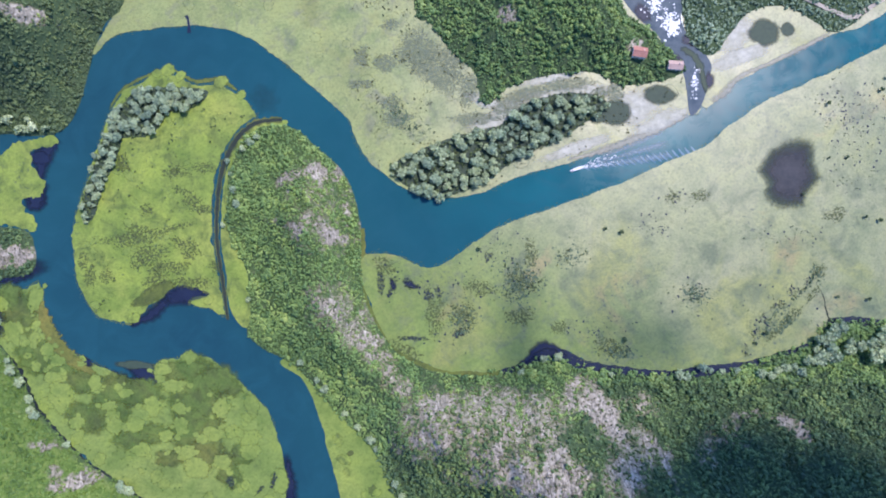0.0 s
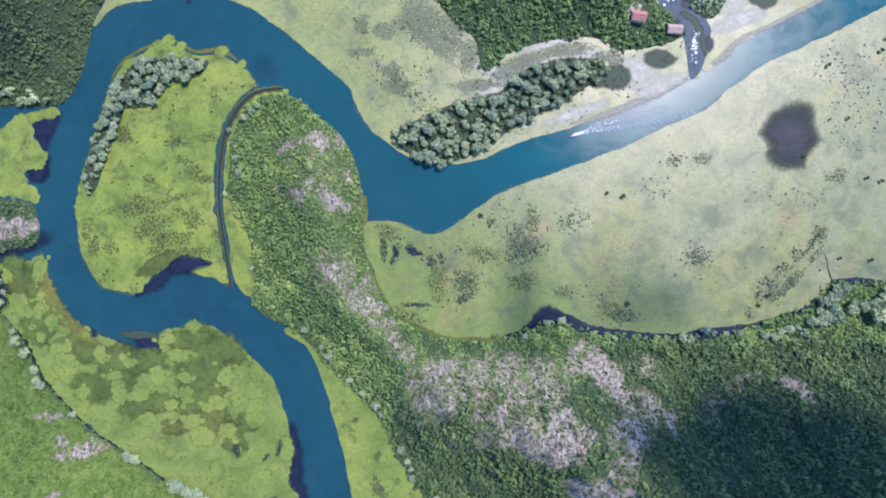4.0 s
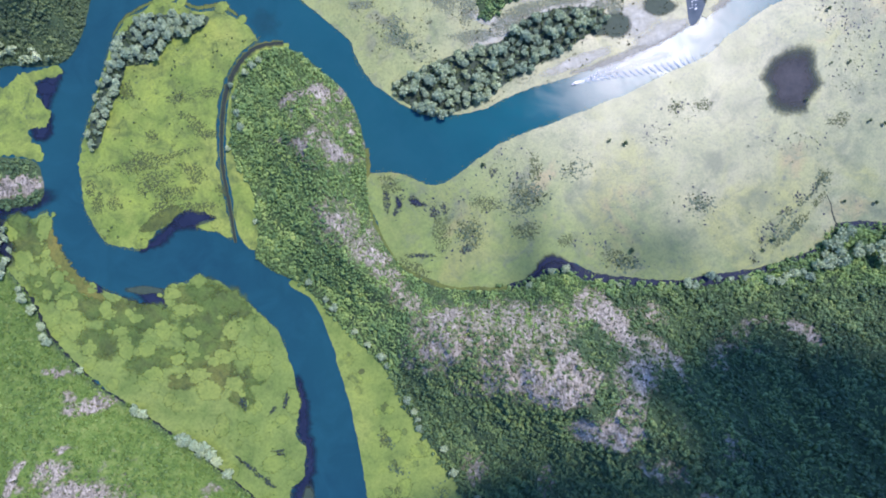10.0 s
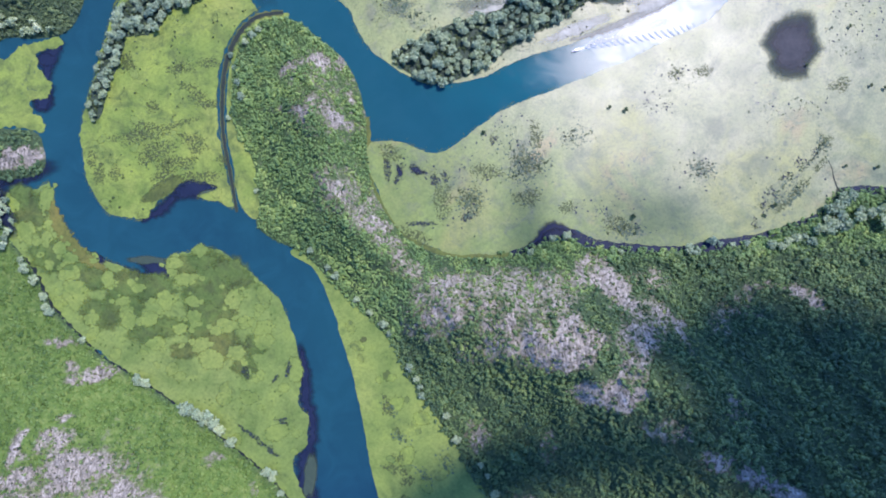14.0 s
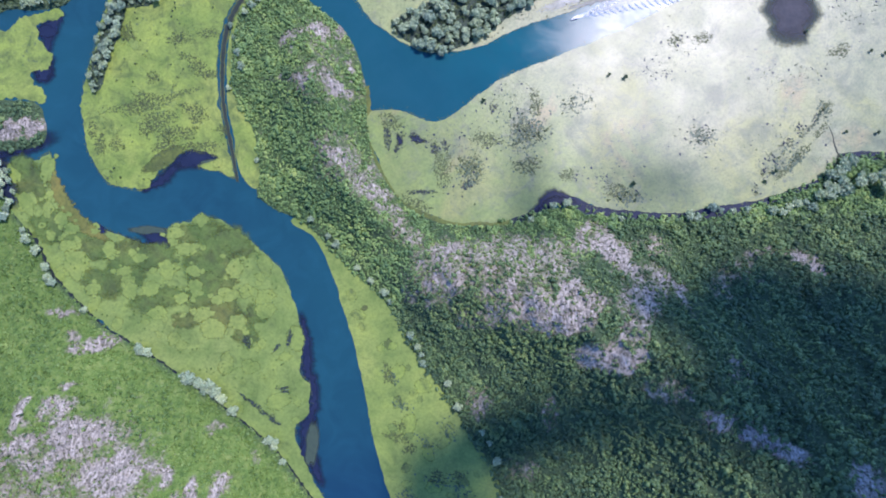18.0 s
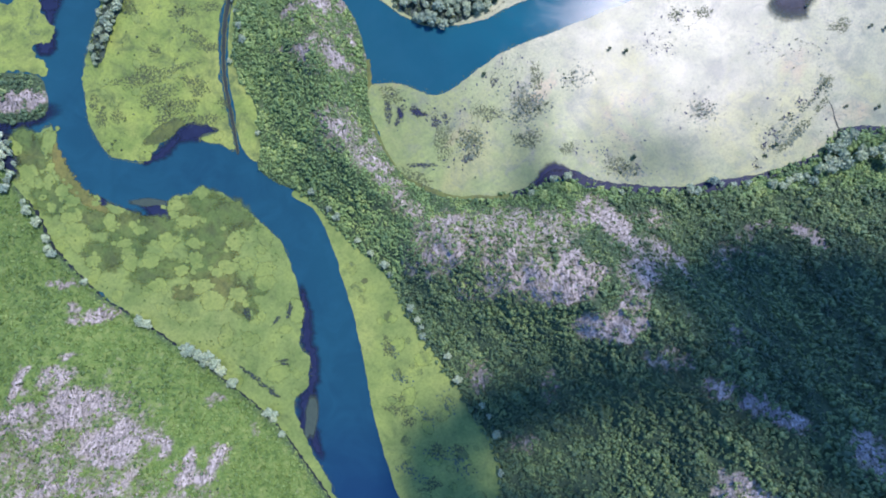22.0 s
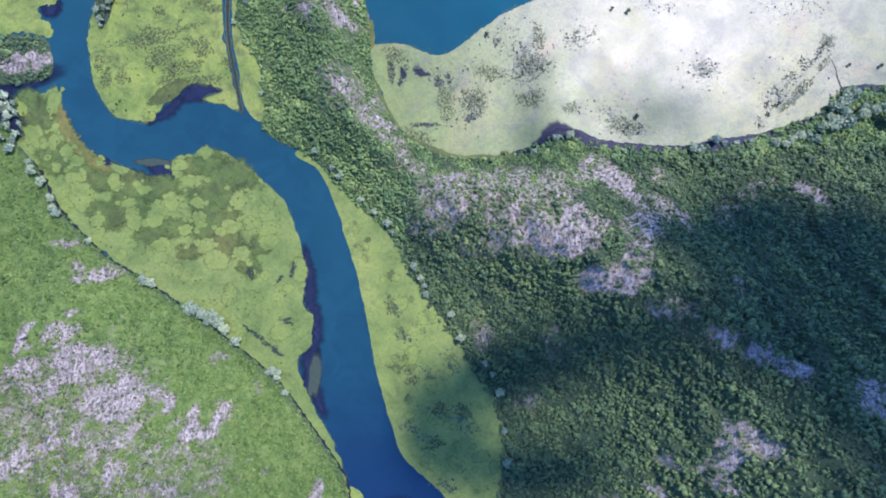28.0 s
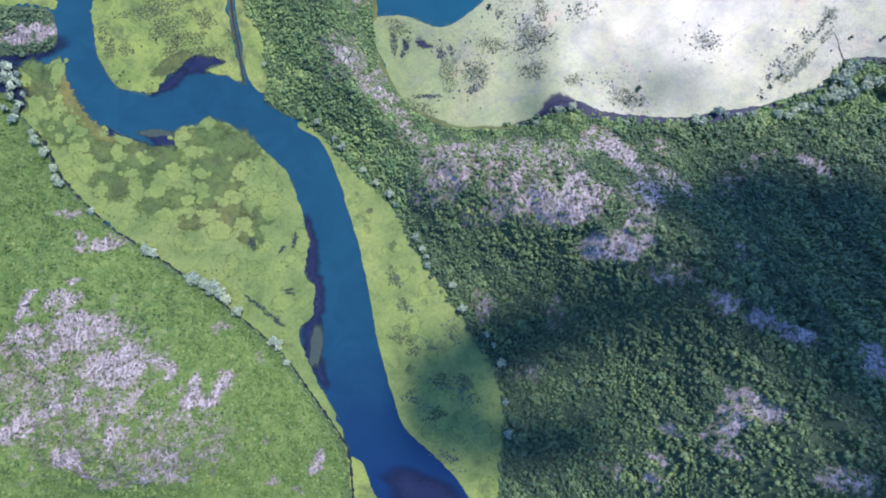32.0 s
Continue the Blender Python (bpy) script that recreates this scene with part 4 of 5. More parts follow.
LIGHT_RAFTS_WEST = [(-358, -81, 8, 7, 0), (-349, -91, 9, 6, 20), (-327, -94, 4, 3, 0), (-353, -106, 9, 6, 0), (-314, -111, 7, 9, 30), (-345, -123, 13, 16, 0), (-293, -115, 5, 4, 0), (-253, -99, 9, 7, 0), (-242, -114, 13, 7, 0), (-296, -150, 8, 9, 0), (-330, -147, 9, 6, 0), (-277, -149, 10, 8, 0), (-261, -132, 10, 10, 0), (-236, -149, 9, 7, 0)]
LIGHT_RAFTS_EAST = [(-249, -159, 8, 6, 0), (-199, -134, 9, 11, 0), (-189, -155, 8, 7, 0), (-229, -174, 10, 8, 0), (-370, -35, 7, 15, -15), (-389, -65, 10, 13, 0), (-370, -72, 6, 9, 0), (-271, -172, 11, 7, 0), (-198, -183, 10, 8, 0), (-301, -132, 8, 5, 0), (-216, -162, 7, 5, 0), (-172, -161, 11, 8, 0)]


def raft(parent, x, y, rx, ry, turn, top, mat, seed):
    """A lobed raft of lily leaves lying on a marsh."""
    o = lobed(rx * 0.90, ry * 0.90, seed, 60, 1.25)
    c, k = math.cos(radians(turn)), math.sin(radians(turn))
    o = np.stack([x + c * o[:, 0] - k * o[:, 1], y + k * o[:, 0] + c * o[:, 1]], 1)
    return part("lily_patch", frayed_mesh("lily_patch", *frayed_disc(o, top)), SOFT[mat], parent)


for k, (x, y, rx, ry, turn) in enumerate(OLIVE_HOLLOWS):
    patch("weed_bed", x, y, rx * 1.12, ry * 1.12, turn, WEED_OLIVE, 0.322 + 0.003 * k, "olive-brown weed hollow in the mottled marsh", "water weed", 400 + k)
south = bpy.data.objects["marsh_south"]
rr = random.Random(8)
for k, (x, y, rx, ry, turn) in enumerate(LIGHT_RAFTS_WEST + LIGHT_RAFTS_EAST):
    raft(south, x, y, rx, ry, turn, 0.40 + 0.002 * k, LILY_FRESH, 440 + k)
    for q in range(2):
        a, d = rr.uniform(0, 6.283), rr.uniform(0.9, 1.5)
        size = rr.uniform(0.22, 0.45) * rx
        raft(south, x + d * rx * math.cos(a), y + d * ry * math.sin(a), size, size * rr.uniform(0.7, 1.0), 0, 0.46 + 0.002 * (3 * k + q), LILY_FRESH, 480 + 3 * k + q)
lily_patches(south, MARSH_SOUTH, 60, 3.0, 13.0, LILY_FRESH, 0.4, 0.62, 21)
for x, y, s, seed in ((-252, 177, 7, 251), (-203, 166, 7, 252), (-262, 174, 5, 253), (-240, 172, 5, 254), (-184, 154, 5, 255), (-280, -52, 6, 256), (-212, -36, 5, 257)):
    patch("lily_raft", x, y, s, s * 0.85, 30, LILY_BRIGHT, 0.33, "round bright lily raft at the island's edge", "lily leaves", seed, fray=0.5)
lily_patches(bpy.data.objects["marsh_north"], MARSH_NORTH, 60, 2.0, 9.0, LILY_BEIGE, 0.8, 0.9, 22)
lily_patches(bpy.data.objects["marsh_island"], MARSH_ISLAND, 40, 2.0, 7.0, LILY_FRESH, 0.9, 0.9, 23)
lily_patches(bpy.data.objects["marsh_southeast"], MARSH_SOUTHEAST, 22, 4.0, 11.0, LILY_BRIGHT, 0.8, 0.7, 24)
lily_patches(bpy.data.objects["marsh_southeast"], MARSH_SOUTHEAST, 16, 3.0, 10.0, LILY_OLIVE, 0.5, 0.6, 27)


# lace of weed on the island and the pale marsh, gaps of open water, grey reeds and pale silt to the north
WEED_LACES = [(-279, 30, 10, 4, 0), (-260, 27, 23, 4, 10), (-284, 20, 23, 6, 10), (-266, 6, 16, 8, 20), (-274, -2, 10, 4, 0), (-228, 55, 9, 6, 0), (-220, 48, 10, 4, 0), (-243, 82, 13, 4, 0), (-217, 86, 10, 4, 0), (-238, 65, 8, 3, 0), (-234, 15, 13, 5, -20), (-228, 6, 8, 4, 0), (-248, -6, 17, 5, 0), (-306, -14, 6, 6, 0), (-327, 0, 4, 7, 0), (-262, -19, 13, 6, 40), (-227, -20, 18, 5, 0), (-320, -14, 5, 9, 0), (-206, -5, 5, 5, 0), (-270, 47, 6, 5, 0), (-293, 89, 8, 7, 0)]
STRIP_LACES = [(-56, -294, 10, 5, -20), (-45, -304, 7, 5, 30), (-20, -331, 9, 6, -30), (-28, -362, 10, 5, 10), (-54, -283, 6, 3, 0), (-62, -236, 5, 9, 30), (-2, -330, 8, 4, 0)]
BANK_GAPS = [(-186, -258, 9, 3, -38), (-195, -251, 4, 2, -50), (-169, -272, 9, 3.5, -42), (-178, -266, 5, 2, -20), (-158, -246, 6, 3, -20), (-151, -200, 3, 7, -25), (-163, -208, 6, 2, 40), (-190, -201, 4, 6, 20)]
EAST_GAPS = [(-54, -20, 4, 13, 10), (-30, -18, 4, 3, 0), (-24, -24, 6, 2, 0), (-11, -32, 4, 6, 0), (-1, -29, 4, 5, 0), (45, 4, 4, 5, 0), (-25, -71, 13, 3, 0), (18, -66, 6, 5, 0), (-46, -30, 3, 4, 0)]
EAST_LACES = [(77, -18, 14, 11, 0), (157, -79, 14, 7, -20), (110, -61, 8, 5, 0), (37, -25, 14, 7, 0), (22, -51, 11, 14, 0), (-4, -51, 9, 16, 0), (-51, -4, 10, 8, 0), (74, -51, 14, 7, 0), (352, -9, 7, 6, 20), (325, -51, 13, 4, 42), (309, -67, 11, 4, 42), (346, -30, 11, 3, 42), (84, 6, 6, 13, 0), (368, 43, 11, 6, 0), (216, 59, 7, 5, 0), (242, 61, 8, 6, 0), (-30, -82, 16, 5, -20)]
NORTH_REEDS = [(-20, 196, 22, 17, 0), (-3, 175, 30, 13, -25), (12, 191, 13, 20, 0), (-51, 184, 11, 8, 0), (-45, 147, 8, 8, 0), (-40, 131, 14, 8, 0), (32, 132, 21, 6, 0), (64, 143, 16, 11, 20), (83, 156, 21, 6, 10), (117, 164, 26, 6, 5), (164, 153, 9, 14, 0), (43, 118, 11, 4, 20), (-46, 220, 8, 5, 0), (-73, 190, 7, 9, 0), (27, 159, 8, 16, -20), (-73, 164, 13, 4, 0), (148, 156, 10, 5, 0)]
NORTH_SILT = [(64, 135, 31, 11, 20), (117, 154, 36, 8, 8), (180, 143, 24, 14, 20), (206, 130, 26, 7, 25), (127, 105, 31, 5, 20), (276, 213, 18, 14, 30), (281, 191, 26, 7, 25), (43, 148, 21, 5, -20), (101, 170, 26, 4, 10)]
for k, (x, y, rx, ry, turn) in enumerate(WEED_LACES):
    patch("weed_lace", x, y, rx * 1.35, ry * 1.5, turn, WEED_LACE, 0.350 + 0.003 * k, "thin olive weed laced over bright lilies", "water weed", 560 + k, fray=1.6)
for k, (x, y, rx, ry, turn) in enumerate(EAST_LACES):
    patch("weed_lace", x, y, rx * 1.3, ry * 1.3, turn, WEED_LACE, 0.350 + 0.003 * k, "thin dark weed laced over the pale marsh", "water weed", 590 + k, fray=1.6)
for k, (x, y, rx, ry, turn) in enumerate(STRIP_LACES):
    patch("weed_lace", x, y, rx * 1.3, ry * 1.3, turn, WEED_LACE, 0.480 + 0.003 * k, "dark weed laced across the lily strip", "water weed", 630 + k, fray=1.8)
for k, (x, y, rx, ry, turn) in enumerate(EAST_GAPS + BANK_GAPS):
    patch("open_water", x, y, rx * 1.1, ry * 1.1, turn, SHALLOW_AND_SHADE, 0.352 + 0.003 * k, "dark gap of open water among lilies", "water", 620 + k, fray=2.0).data.materials[0] = GAP_LACE
for k, (x, y, rx, ry, turn) in enumerate(NORTH_SILT):
    patch("silty_shore", x, y, rx * 1.2, ry * 1.2, turn, SILT_PALE, 0.352 + 0.003 * k, "pale lilac-grey silt between reeds and river", "shore", 640 + k)
for k, (x, y, rx, ry, turn) in enumerate(NORTH_REEDS):
    patch("reed_bed", x, y, rx * 1.25, ry * 1.25, turn, REED_GREY, 0.385 + 0.003 * k, "grey-green thin reeds on the pale marsh", "reeds", 660 + k, fray=1.4)


# ---- plants ----
def ico():
    g = (1 + 5**0.5) / 2
    v = np.array([(-1, g, 0), (1, g, 0), (-1, -g, 0), (1, -g, 0), (0, -1, g), (0, 1, g), (0, -1, -g), (0, 1, -g), (g, 0, -1), (g, 0, 1), (-g, 0, -1), (-g, 0, 1)])
    f = np.array([(0, 11, 5), (0, 5, 1), (0, 1, 7), (0, 7, 10), (0, 10, 11), (1, 5, 9), (5, 11, 4), (11, 10, 2), (10, 7, 6), (7, 1, 8),
                  (3, 9, 4), (3, 4, 2), (3, 2, 6), (3, 6, 8), (3, 8, 9), (4, 9, 5), (2, 4, 11), (6, 2, 10), (8, 6, 7), (9, 8, 1)])
    return v / np.linalg.norm(v[0]), f


ICO_V, ICO_F = ico()
DOME_F = ICO_F[ICO_V[ICO_F].mean(1)[:, 2] > -0.35]


def crown(seed, lobes, leaves, leaf, tall=1.0, spread_out=0.55, heads_of=None):
    """A crown of radius about 1: lumps of foliage under a loose coat of leaf clumps."""
    r = np.random.RandomState(seed)
    vs, fs, ts, at = [], [], [], 0
    heads = []
    for k in range(lobes):
        a, q = k * 2.4 + r.uniform(-0.5, 0.5), spread_out * math.sqrt((k + 0.3) / lobes) * r.uniform(0.8, 1.15)
        heads.append((np.array([q * math.cos(a), q * math.sin(a), tall * r.uniform(0.45, 0.95) * (1.1 - 0.5 * q)]), r.uniform(*heads_of) if heads_of else r.uniform(0.32, 0.46) if lobes > 2 else r.uniform(0.6, 0.8)))
    for c, s in heads:
        v = ICO_V * r.uniform(0.55, 1.16, (12, 1)) * (s * 0.86)
        v[:, 2] *= 0.9
        vs.append(v + c)
        fs.append(DOME_F + at)
        ts.append(np.full(12, r.uniform(-0.12, 0.08)))
        at += 12
    for _ in range(leaves):
        c, s = heads[r.randint(lobes)]
        d = r.normal(size=3)
        d[2] = abs(d[2]) * 0.9 - 0.25
        d /= np.linalg.norm(d)
        n = d + 0.45 * r.normal(size=3) + (0, 0, 0.10)
        n /= np.linalg.norm(n)
        u = np.cross(n, r.normal(size=3))
        u /= np.linalg.norm(u)
        w = np.cross(n, u)
        p, k = c + d * s * r.uniform(0.86, 1.16), leaf * r.uniform(0.6, 1.5)
        vs.append(np.array([p - u * k, p - w * k * 0.7, p + u * k, p + w * k * 0.7 + n * k * 0.25]))
        fs.append(np.array([(0, 1, 2), (0, 2, 3)]) + at)
        ts.append(np.full(4, r.uniform(-0.14, 0.18)))
        at += 4
    return np.concatenate(vs), np.concatenate(fs), np.concatenate(ts)


def scatter(name, x, y, size, crowns, mat, label, category, seed, lift=0.0, tone_at=None):
    """Many plants as one mesh, each standing on the ground."""
    r = np.random.RandomState(seed)
    z = np.maximum(land(x, y)[1], 0.30)
    pick = r.randint(0, len(crowns), len(x))
    vs, fs, ts, at = [], [], [], 0
    for k, (cv, cf, ct) in enumerate(crowns):
        m = np.where(pick == k)[0]
        if not len(m):
            continue
        a = r.uniform(0, 6.283, len(m))
        s = size[m][:, None]
        px = (cv[None, :, 0] * np.cos(a)[:, None] - cv[None, :, 1] * np.sin(a)[:, None]) * s + x[m][:, None]
        py = (cv[None, :, 0] * np.sin(a)[:, None] + cv[None, :, 1] * np.cos(a)[:, None]) * s + y[m][:, None]
        pz = cv[None, :, 2] * s * r.uniform(0.8, 1.25, (len(m), 1)) + (z[m] + lift)[:, None]
        vs.append(np.stack([px, py, pz], -1).reshape(-1, 3))
        fs.append((cf[None] + (np.arange(len(m)) * len(cv))[:, None, None]).reshape(-1, 3) + at)
        own = np.clip(r.beta(2.2, 2.2, len(m)) if tone_at is None else tone_at(x[m], y[m], r), 0, 1)
        ts.append(np.clip(own[:, None] + ct[None], 0, 1).ravel())
        at += len(m) * len(cv)
    return thing(name, raw_mesh(name, np.concatenate(vs), np.concatenate(fs), np.concatenate(ts), True), mat, label, category, kind="stuff")


def spots(x0, x1, y0, y1, gap, seed, jitter=0.8):
    r = np.random.RandomState(seed)
    gx_, gy_ = np.meshgrid(np.arange(x0, x1, gap), np.arange(y0, y1, gap))
    x = (gx_ + r.uniform(-jitter, jitter, gx_.shape) * gap).ravel()
    y = (gy_ + r.uniform(-jitter, jitter, gx_.shape) * gap).ravel()
    return x, y, r


TREES_WOOD = [crown(500 + k, 2 + k % 2, 6, 0.24, 0.80, 0.66, (0.52, 0.86)) for k in range(12)]
LOW = [crown(520 + k, 1, 7, 0.42, 0.12, 0.3) for k in range(8)]
BUSHES = [crown(540 + k, 1, 13, 0.46, 0.45, 0.3) for k in range(8)]
TUFTS = [crown(560 + k, 1, 9, 0.45, 0.4, 0.2) for k in range(4)]
VIEW = (-470, 470, -505, 292)
wood_tone = lambda x, y, r: 0.42 + 0.13 * waves(x, y, 90, 14, 3) + 0.20 * waves(x, y, 19, 19, 3) + r.normal(0, 0.11, len(x))


def woodland(name, poly, gap, lo, hi, crowns, mat, label, seed, where=None, bare=0.05, edge=0.2, tall=1.0):
    x, y, r = spots(*VIEW, gap, seed, 0.52)
    keep = inside(smooth(poly), x, y) > edge
    x, y = x[keep], y[keep]
    st = stony(x, y)
    keep = r.rand(len(x)) < np.clip(1.20 - 1.25 * st, bare, 1) * (0.96 + 0.2 * waves(x, y, 30, 15))
    if where is not None:
        keep &= where(x, y)
    x, y, st = x[keep], y[keep], st[keep]
    size = (lo + (hi - lo) * r.rand(len(x)) ** 2.0) * (1 - 0.45 * st) * (1 + 0.25 * waves(x, y, 28, 17, 2))
    return scatter(name, x, y, size, [(v * (1, 1, tall), f, t) for v, f, t in crowns], mat, label, "woodland", seed + 1, -0.3, wood_tone)


def upper_slope(x, y):
    """The sunny oak scrub of the spur and of the slope that joins it."""
    return y > -128 - 0.16 * np.clip(x, -90, 110) + 42 * step((x - 100) / 60) - 50 * step((-10 - x) / 40) + 9 * waves(x, y, 40, 18)


woodland("forest", LAND_MAIN, 2.35, 1.3, 3.0, TREES_WOOD, SPUR_LEAF, "dense green oak scrub on the wooded river spur", 101, upper_slope, bare=0.10, tall=1.12)
woodland("forest", LAND_MAIN, 2.75, 1.5, 3.7, TREES_WOOD, HILL_LEAF, "dense dark green forest on the big hillside", 103, lambda x, y: ~upper_slope(x, y), bare=0.14, edge=-2.0, tall=1.05)
woodland("forest", LAND_MAIN, 3.2, 1.6, 3.4, TREES_WOOD, SPUR_LEAF, "green bushes hanging over the forest creek", 115, lambda x, y: (x > 40) & (y > -112), edge=-5.0)
woodland("forest", LAND_NORTHWEST, 2.3, 1.1, 3.0, TREES_WOOD, FOREST_LEAF, "dense green scrub forest above the river bend", 105)
woodland("forest", LAND_NORTH, 2.7, 1.2, 3.6, TREES_WOOD, SPUR_LEAF, "dense green forest round two roofs", 107,
         lambda x, y: ((x - 183) ** 2 + (y - 191) ** 2 > 95) & ((x - 218) ** 2 + (y - 181) ** 2 > 80))
woodland("forest", LAND_NORTHEAST, 2.9, 1.2, 2.6, TREES_WOOD, WILLOW_LEAF, "grey-green thicket between stream and marsh", 109)
woodland("forest", LAND_WEST, 3.0, 1.5, 3.2, TREES_WOOD, HILL_LEAF, "green scrub on a small river bank", 111)
woodland("scrub", LAND_SOUTHWEST, 2.3, 0.8, 2.4, BUSHES, SCRUB_LEAF, "low bright green scrub on the open hillside", 113, bare=0.02, tall=0.6)


def on_stones(name, gap, share, lo, hi, crowns, mat, label, category, seed, least=0.3, lift=-0.1, most=2.0):
    x, y, r = spots(*VIEW, gap, seed)
    st = stony(x, y)
    keep = (st > least) & (st < most) & (r.rand(len(x)) < share * (0.4 + st))
    x, y = x[keep], y[keep]
    keep = land(x, y)[0] > 2
    x, y = x[keep], y[keep]
    return scatter(name, x, y, lo + (hi - lo) * r.rand(len(x)) ** 2, crowns, mat, label, category, seed + 1, lift)


on_stones("thorn_bushes", 3.4, 0.62, 0.9, 2.0, BUSHES, HILL_LEAF, "round dark green thorn bushes dotted over stony ground", "scrub", 127, 0.26, -0.1, 0.74)
on_stones("grey_scrub", 2.3, 0.55, 0.5, 1.3, LOW, GREY_LEAF, "leafless lilac-grey scrub on stony ground", "scrub", 125, 0.18)
on_stones("dry_scrub", 2.7, 0.5, 0.6, 1.5, LOW, DRY_LEAF, "sparse grey-brown scrub on stony ground", "scrub", 121, 0.22)
rock_shapes = []
for k in range(6):
    rr = np.random.RandomState(700 + k)
    rock_shapes.append((ICO_V * rr.uniform(0.55, 1.1, (12, 1)) * (1.0, 0.75, 0.6), ICO_F, np.zeros(12)))
on_stones("limestone_rocks", 2.3, 0.30, 0.25, 1.0, rock_shapes, STONE, "pale lilac-grey limestone blocks on bare slopes", "rocks", 123, 0.34, 0.05)

# tussocks, gaps and tufts on the marshes
CLUSTERS = [(200, 33, 24, 10), (221, 59, 14, 10), (321, 22, 34, 14), (371, 150, 30, 28), (380, 85, 26, 20), (304, -51, 30, 24), (74, -16, 20, 20), (-42, -14, 9, 14),
            (226, -30, 30, 16), (162, -82, 16, 7), (60, 10, 26, 16), (20, -30, 22, 24), (0, -68, 18, 8), (390, 120, 30, 30), (140, -60, 30, 10), (-20, -24, 14, 6), (-14, -26, 14, 5), (-42, -20, 5, 8)]


def flat_scatter(name, x, y, size, shapes, mat, label, category, seed, top):
    """Many small plants on the level marsh, as one mesh."""
    r = np.random.RandomState(seed)
    vs, fs, ts, at = [], [], [], 0
    for i in range(len(x)):
        cv, cf, ct = shapes[r.randint(len(shapes))]
        a = r.uniform(0, 6.283)
        rot = np.array([(math.cos(a), -math.sin(a), 0), (math.sin(a), math.cos(a), 0), (0, 0, 1)])
        vs.append(cv @ rot.T * size[i] + (x[i], y[i], top + r.uniform(0, 0.14)))
        fs.append(cf + at)
        ts.append(np.clip(ct + r.uniform(0.1, 0.7), 0, 1))
        at += len(cv)
    return thing(name, raw_mesh(name, np.concatenate(vs), np.concatenate(fs), np.concatenate(ts)), mat, label, category, kind="stuff")


def cluster_spots(count, seed, poly, margin=4.0):
    r = np.random.RandomState(seed)
    w = np.array([math.sqrt(c[2] * c[3]) for c in CLUSTERS])
    c = np.array(CLUSTERS, float)[r.choice(len(CLUSTERS), count, p=w / w.sum())]
    x, y = c[:, 0] + c[:, 2] * r.normal(size=count) * 0.6, c[:, 1] + c[:, 3] * r.normal(size=count) * 0.6
    keep = (inside(smooth(poly), x, y) > margin) & (inside(smooth(POOL), x, y) < -3) & (land(x, y)[0] < -4)
    return x[keep], y[keep], r


CLUSTERS += [(282, -84, 3, 7), (290, -66, 4, 7), (300, -54, 6, 6), (315, -40, 6, 5), (329, -28, 6, 5), (342, -18, 5, 5)] * 2
x, y, r = cluster_spots(1700, 131, MARSH_EAST)
flat_scatter("reed_tussocks", x, y, 0.22 + 0.65 * r.rand(len(x)) ** 3, TUFTS, FOREST_LEAF, "small dark green reed tussocks dotted over the pale lily marsh", "reeds", 132, 0.32)
chip = []
for k in range(6):
    v, t = sheet(lobed(1.0, 0.7, 800 + k, 9, 1.6), 0.0, 0.04)
    chip.append((v, t, np.zeros(len(v))))
x, y, r = cluster_spots(700, 133, MARSH_EAST)
flat_scatter("water_gaps", x, y, 0.3 + 1.0 * r.rand(len(x)) ** 2, chip, SHALLOW_AND_SHADE, "small dark gaps of open water between lily leaves", "water", 134, 0.345)
x, y, r = spots(-335, -170, -58, 172, 3.4, 135)
keep = (inside(smooth(MARSH_ISLAND), x, y) > 3) & (waves(x, y, 45, 33) + 0.8 * waves(x, y, 14, 34) > 0.48) & (r.rand(len(x)) < 0.6)
flat_scatter("weed_tufts", x[keep], y[keep], 0.4 + 1.0 * r.rand(keep.sum()) ** 2, TUFTS, FOREST_LEAF, "olive weed tufts dotted over the bright lily island", "water weed", 136, 0.32)
x, y, r = spots(-440, -100, -420, -20, 4.4, 137)
keep = (inside(smooth(MARSH_SOUTH), x, y) > 3) & (waves(x, y, 60, 35) > -0.1) & (r.rand(len(x)) < 0.5)
flat_scatter("weed_tufts", x[keep], y[keep], 0.4 + 0.8 * r.rand(keep.sum()) ** 2, TUFTS, SCRUB_LEAF, "olive weed tufts in the mottled marsh", "water weed", 138, 0.32)
x, y, r = spots(-80, 240, 60, 285, 3.2, 139)
keep = (inside(smooth(MARSH_NORTH), x, y) > 2) & (land(x, y)[0] < -2) & (waves(x, y, 55, 36) > 0.05) & (r.rand(len(x)) < 0.55)
flat_scatter("reed_tussocks", x[keep], y[keep], 0.4 + 0.8 * r.rand(keep.sum()) ** 2, TUFTS, DRY_LEAF, "thin grey-brown reed tussocks on the pale marsh", "reeds", 140, 0.32)


leafy = []
for k in range(5):
    v, t = sheet(lobed(1.0, 0.8, 820 + k, 6, 1.2), 0.0, 0.05)
    leafy.append((v, t, np.zeros(len(v))))


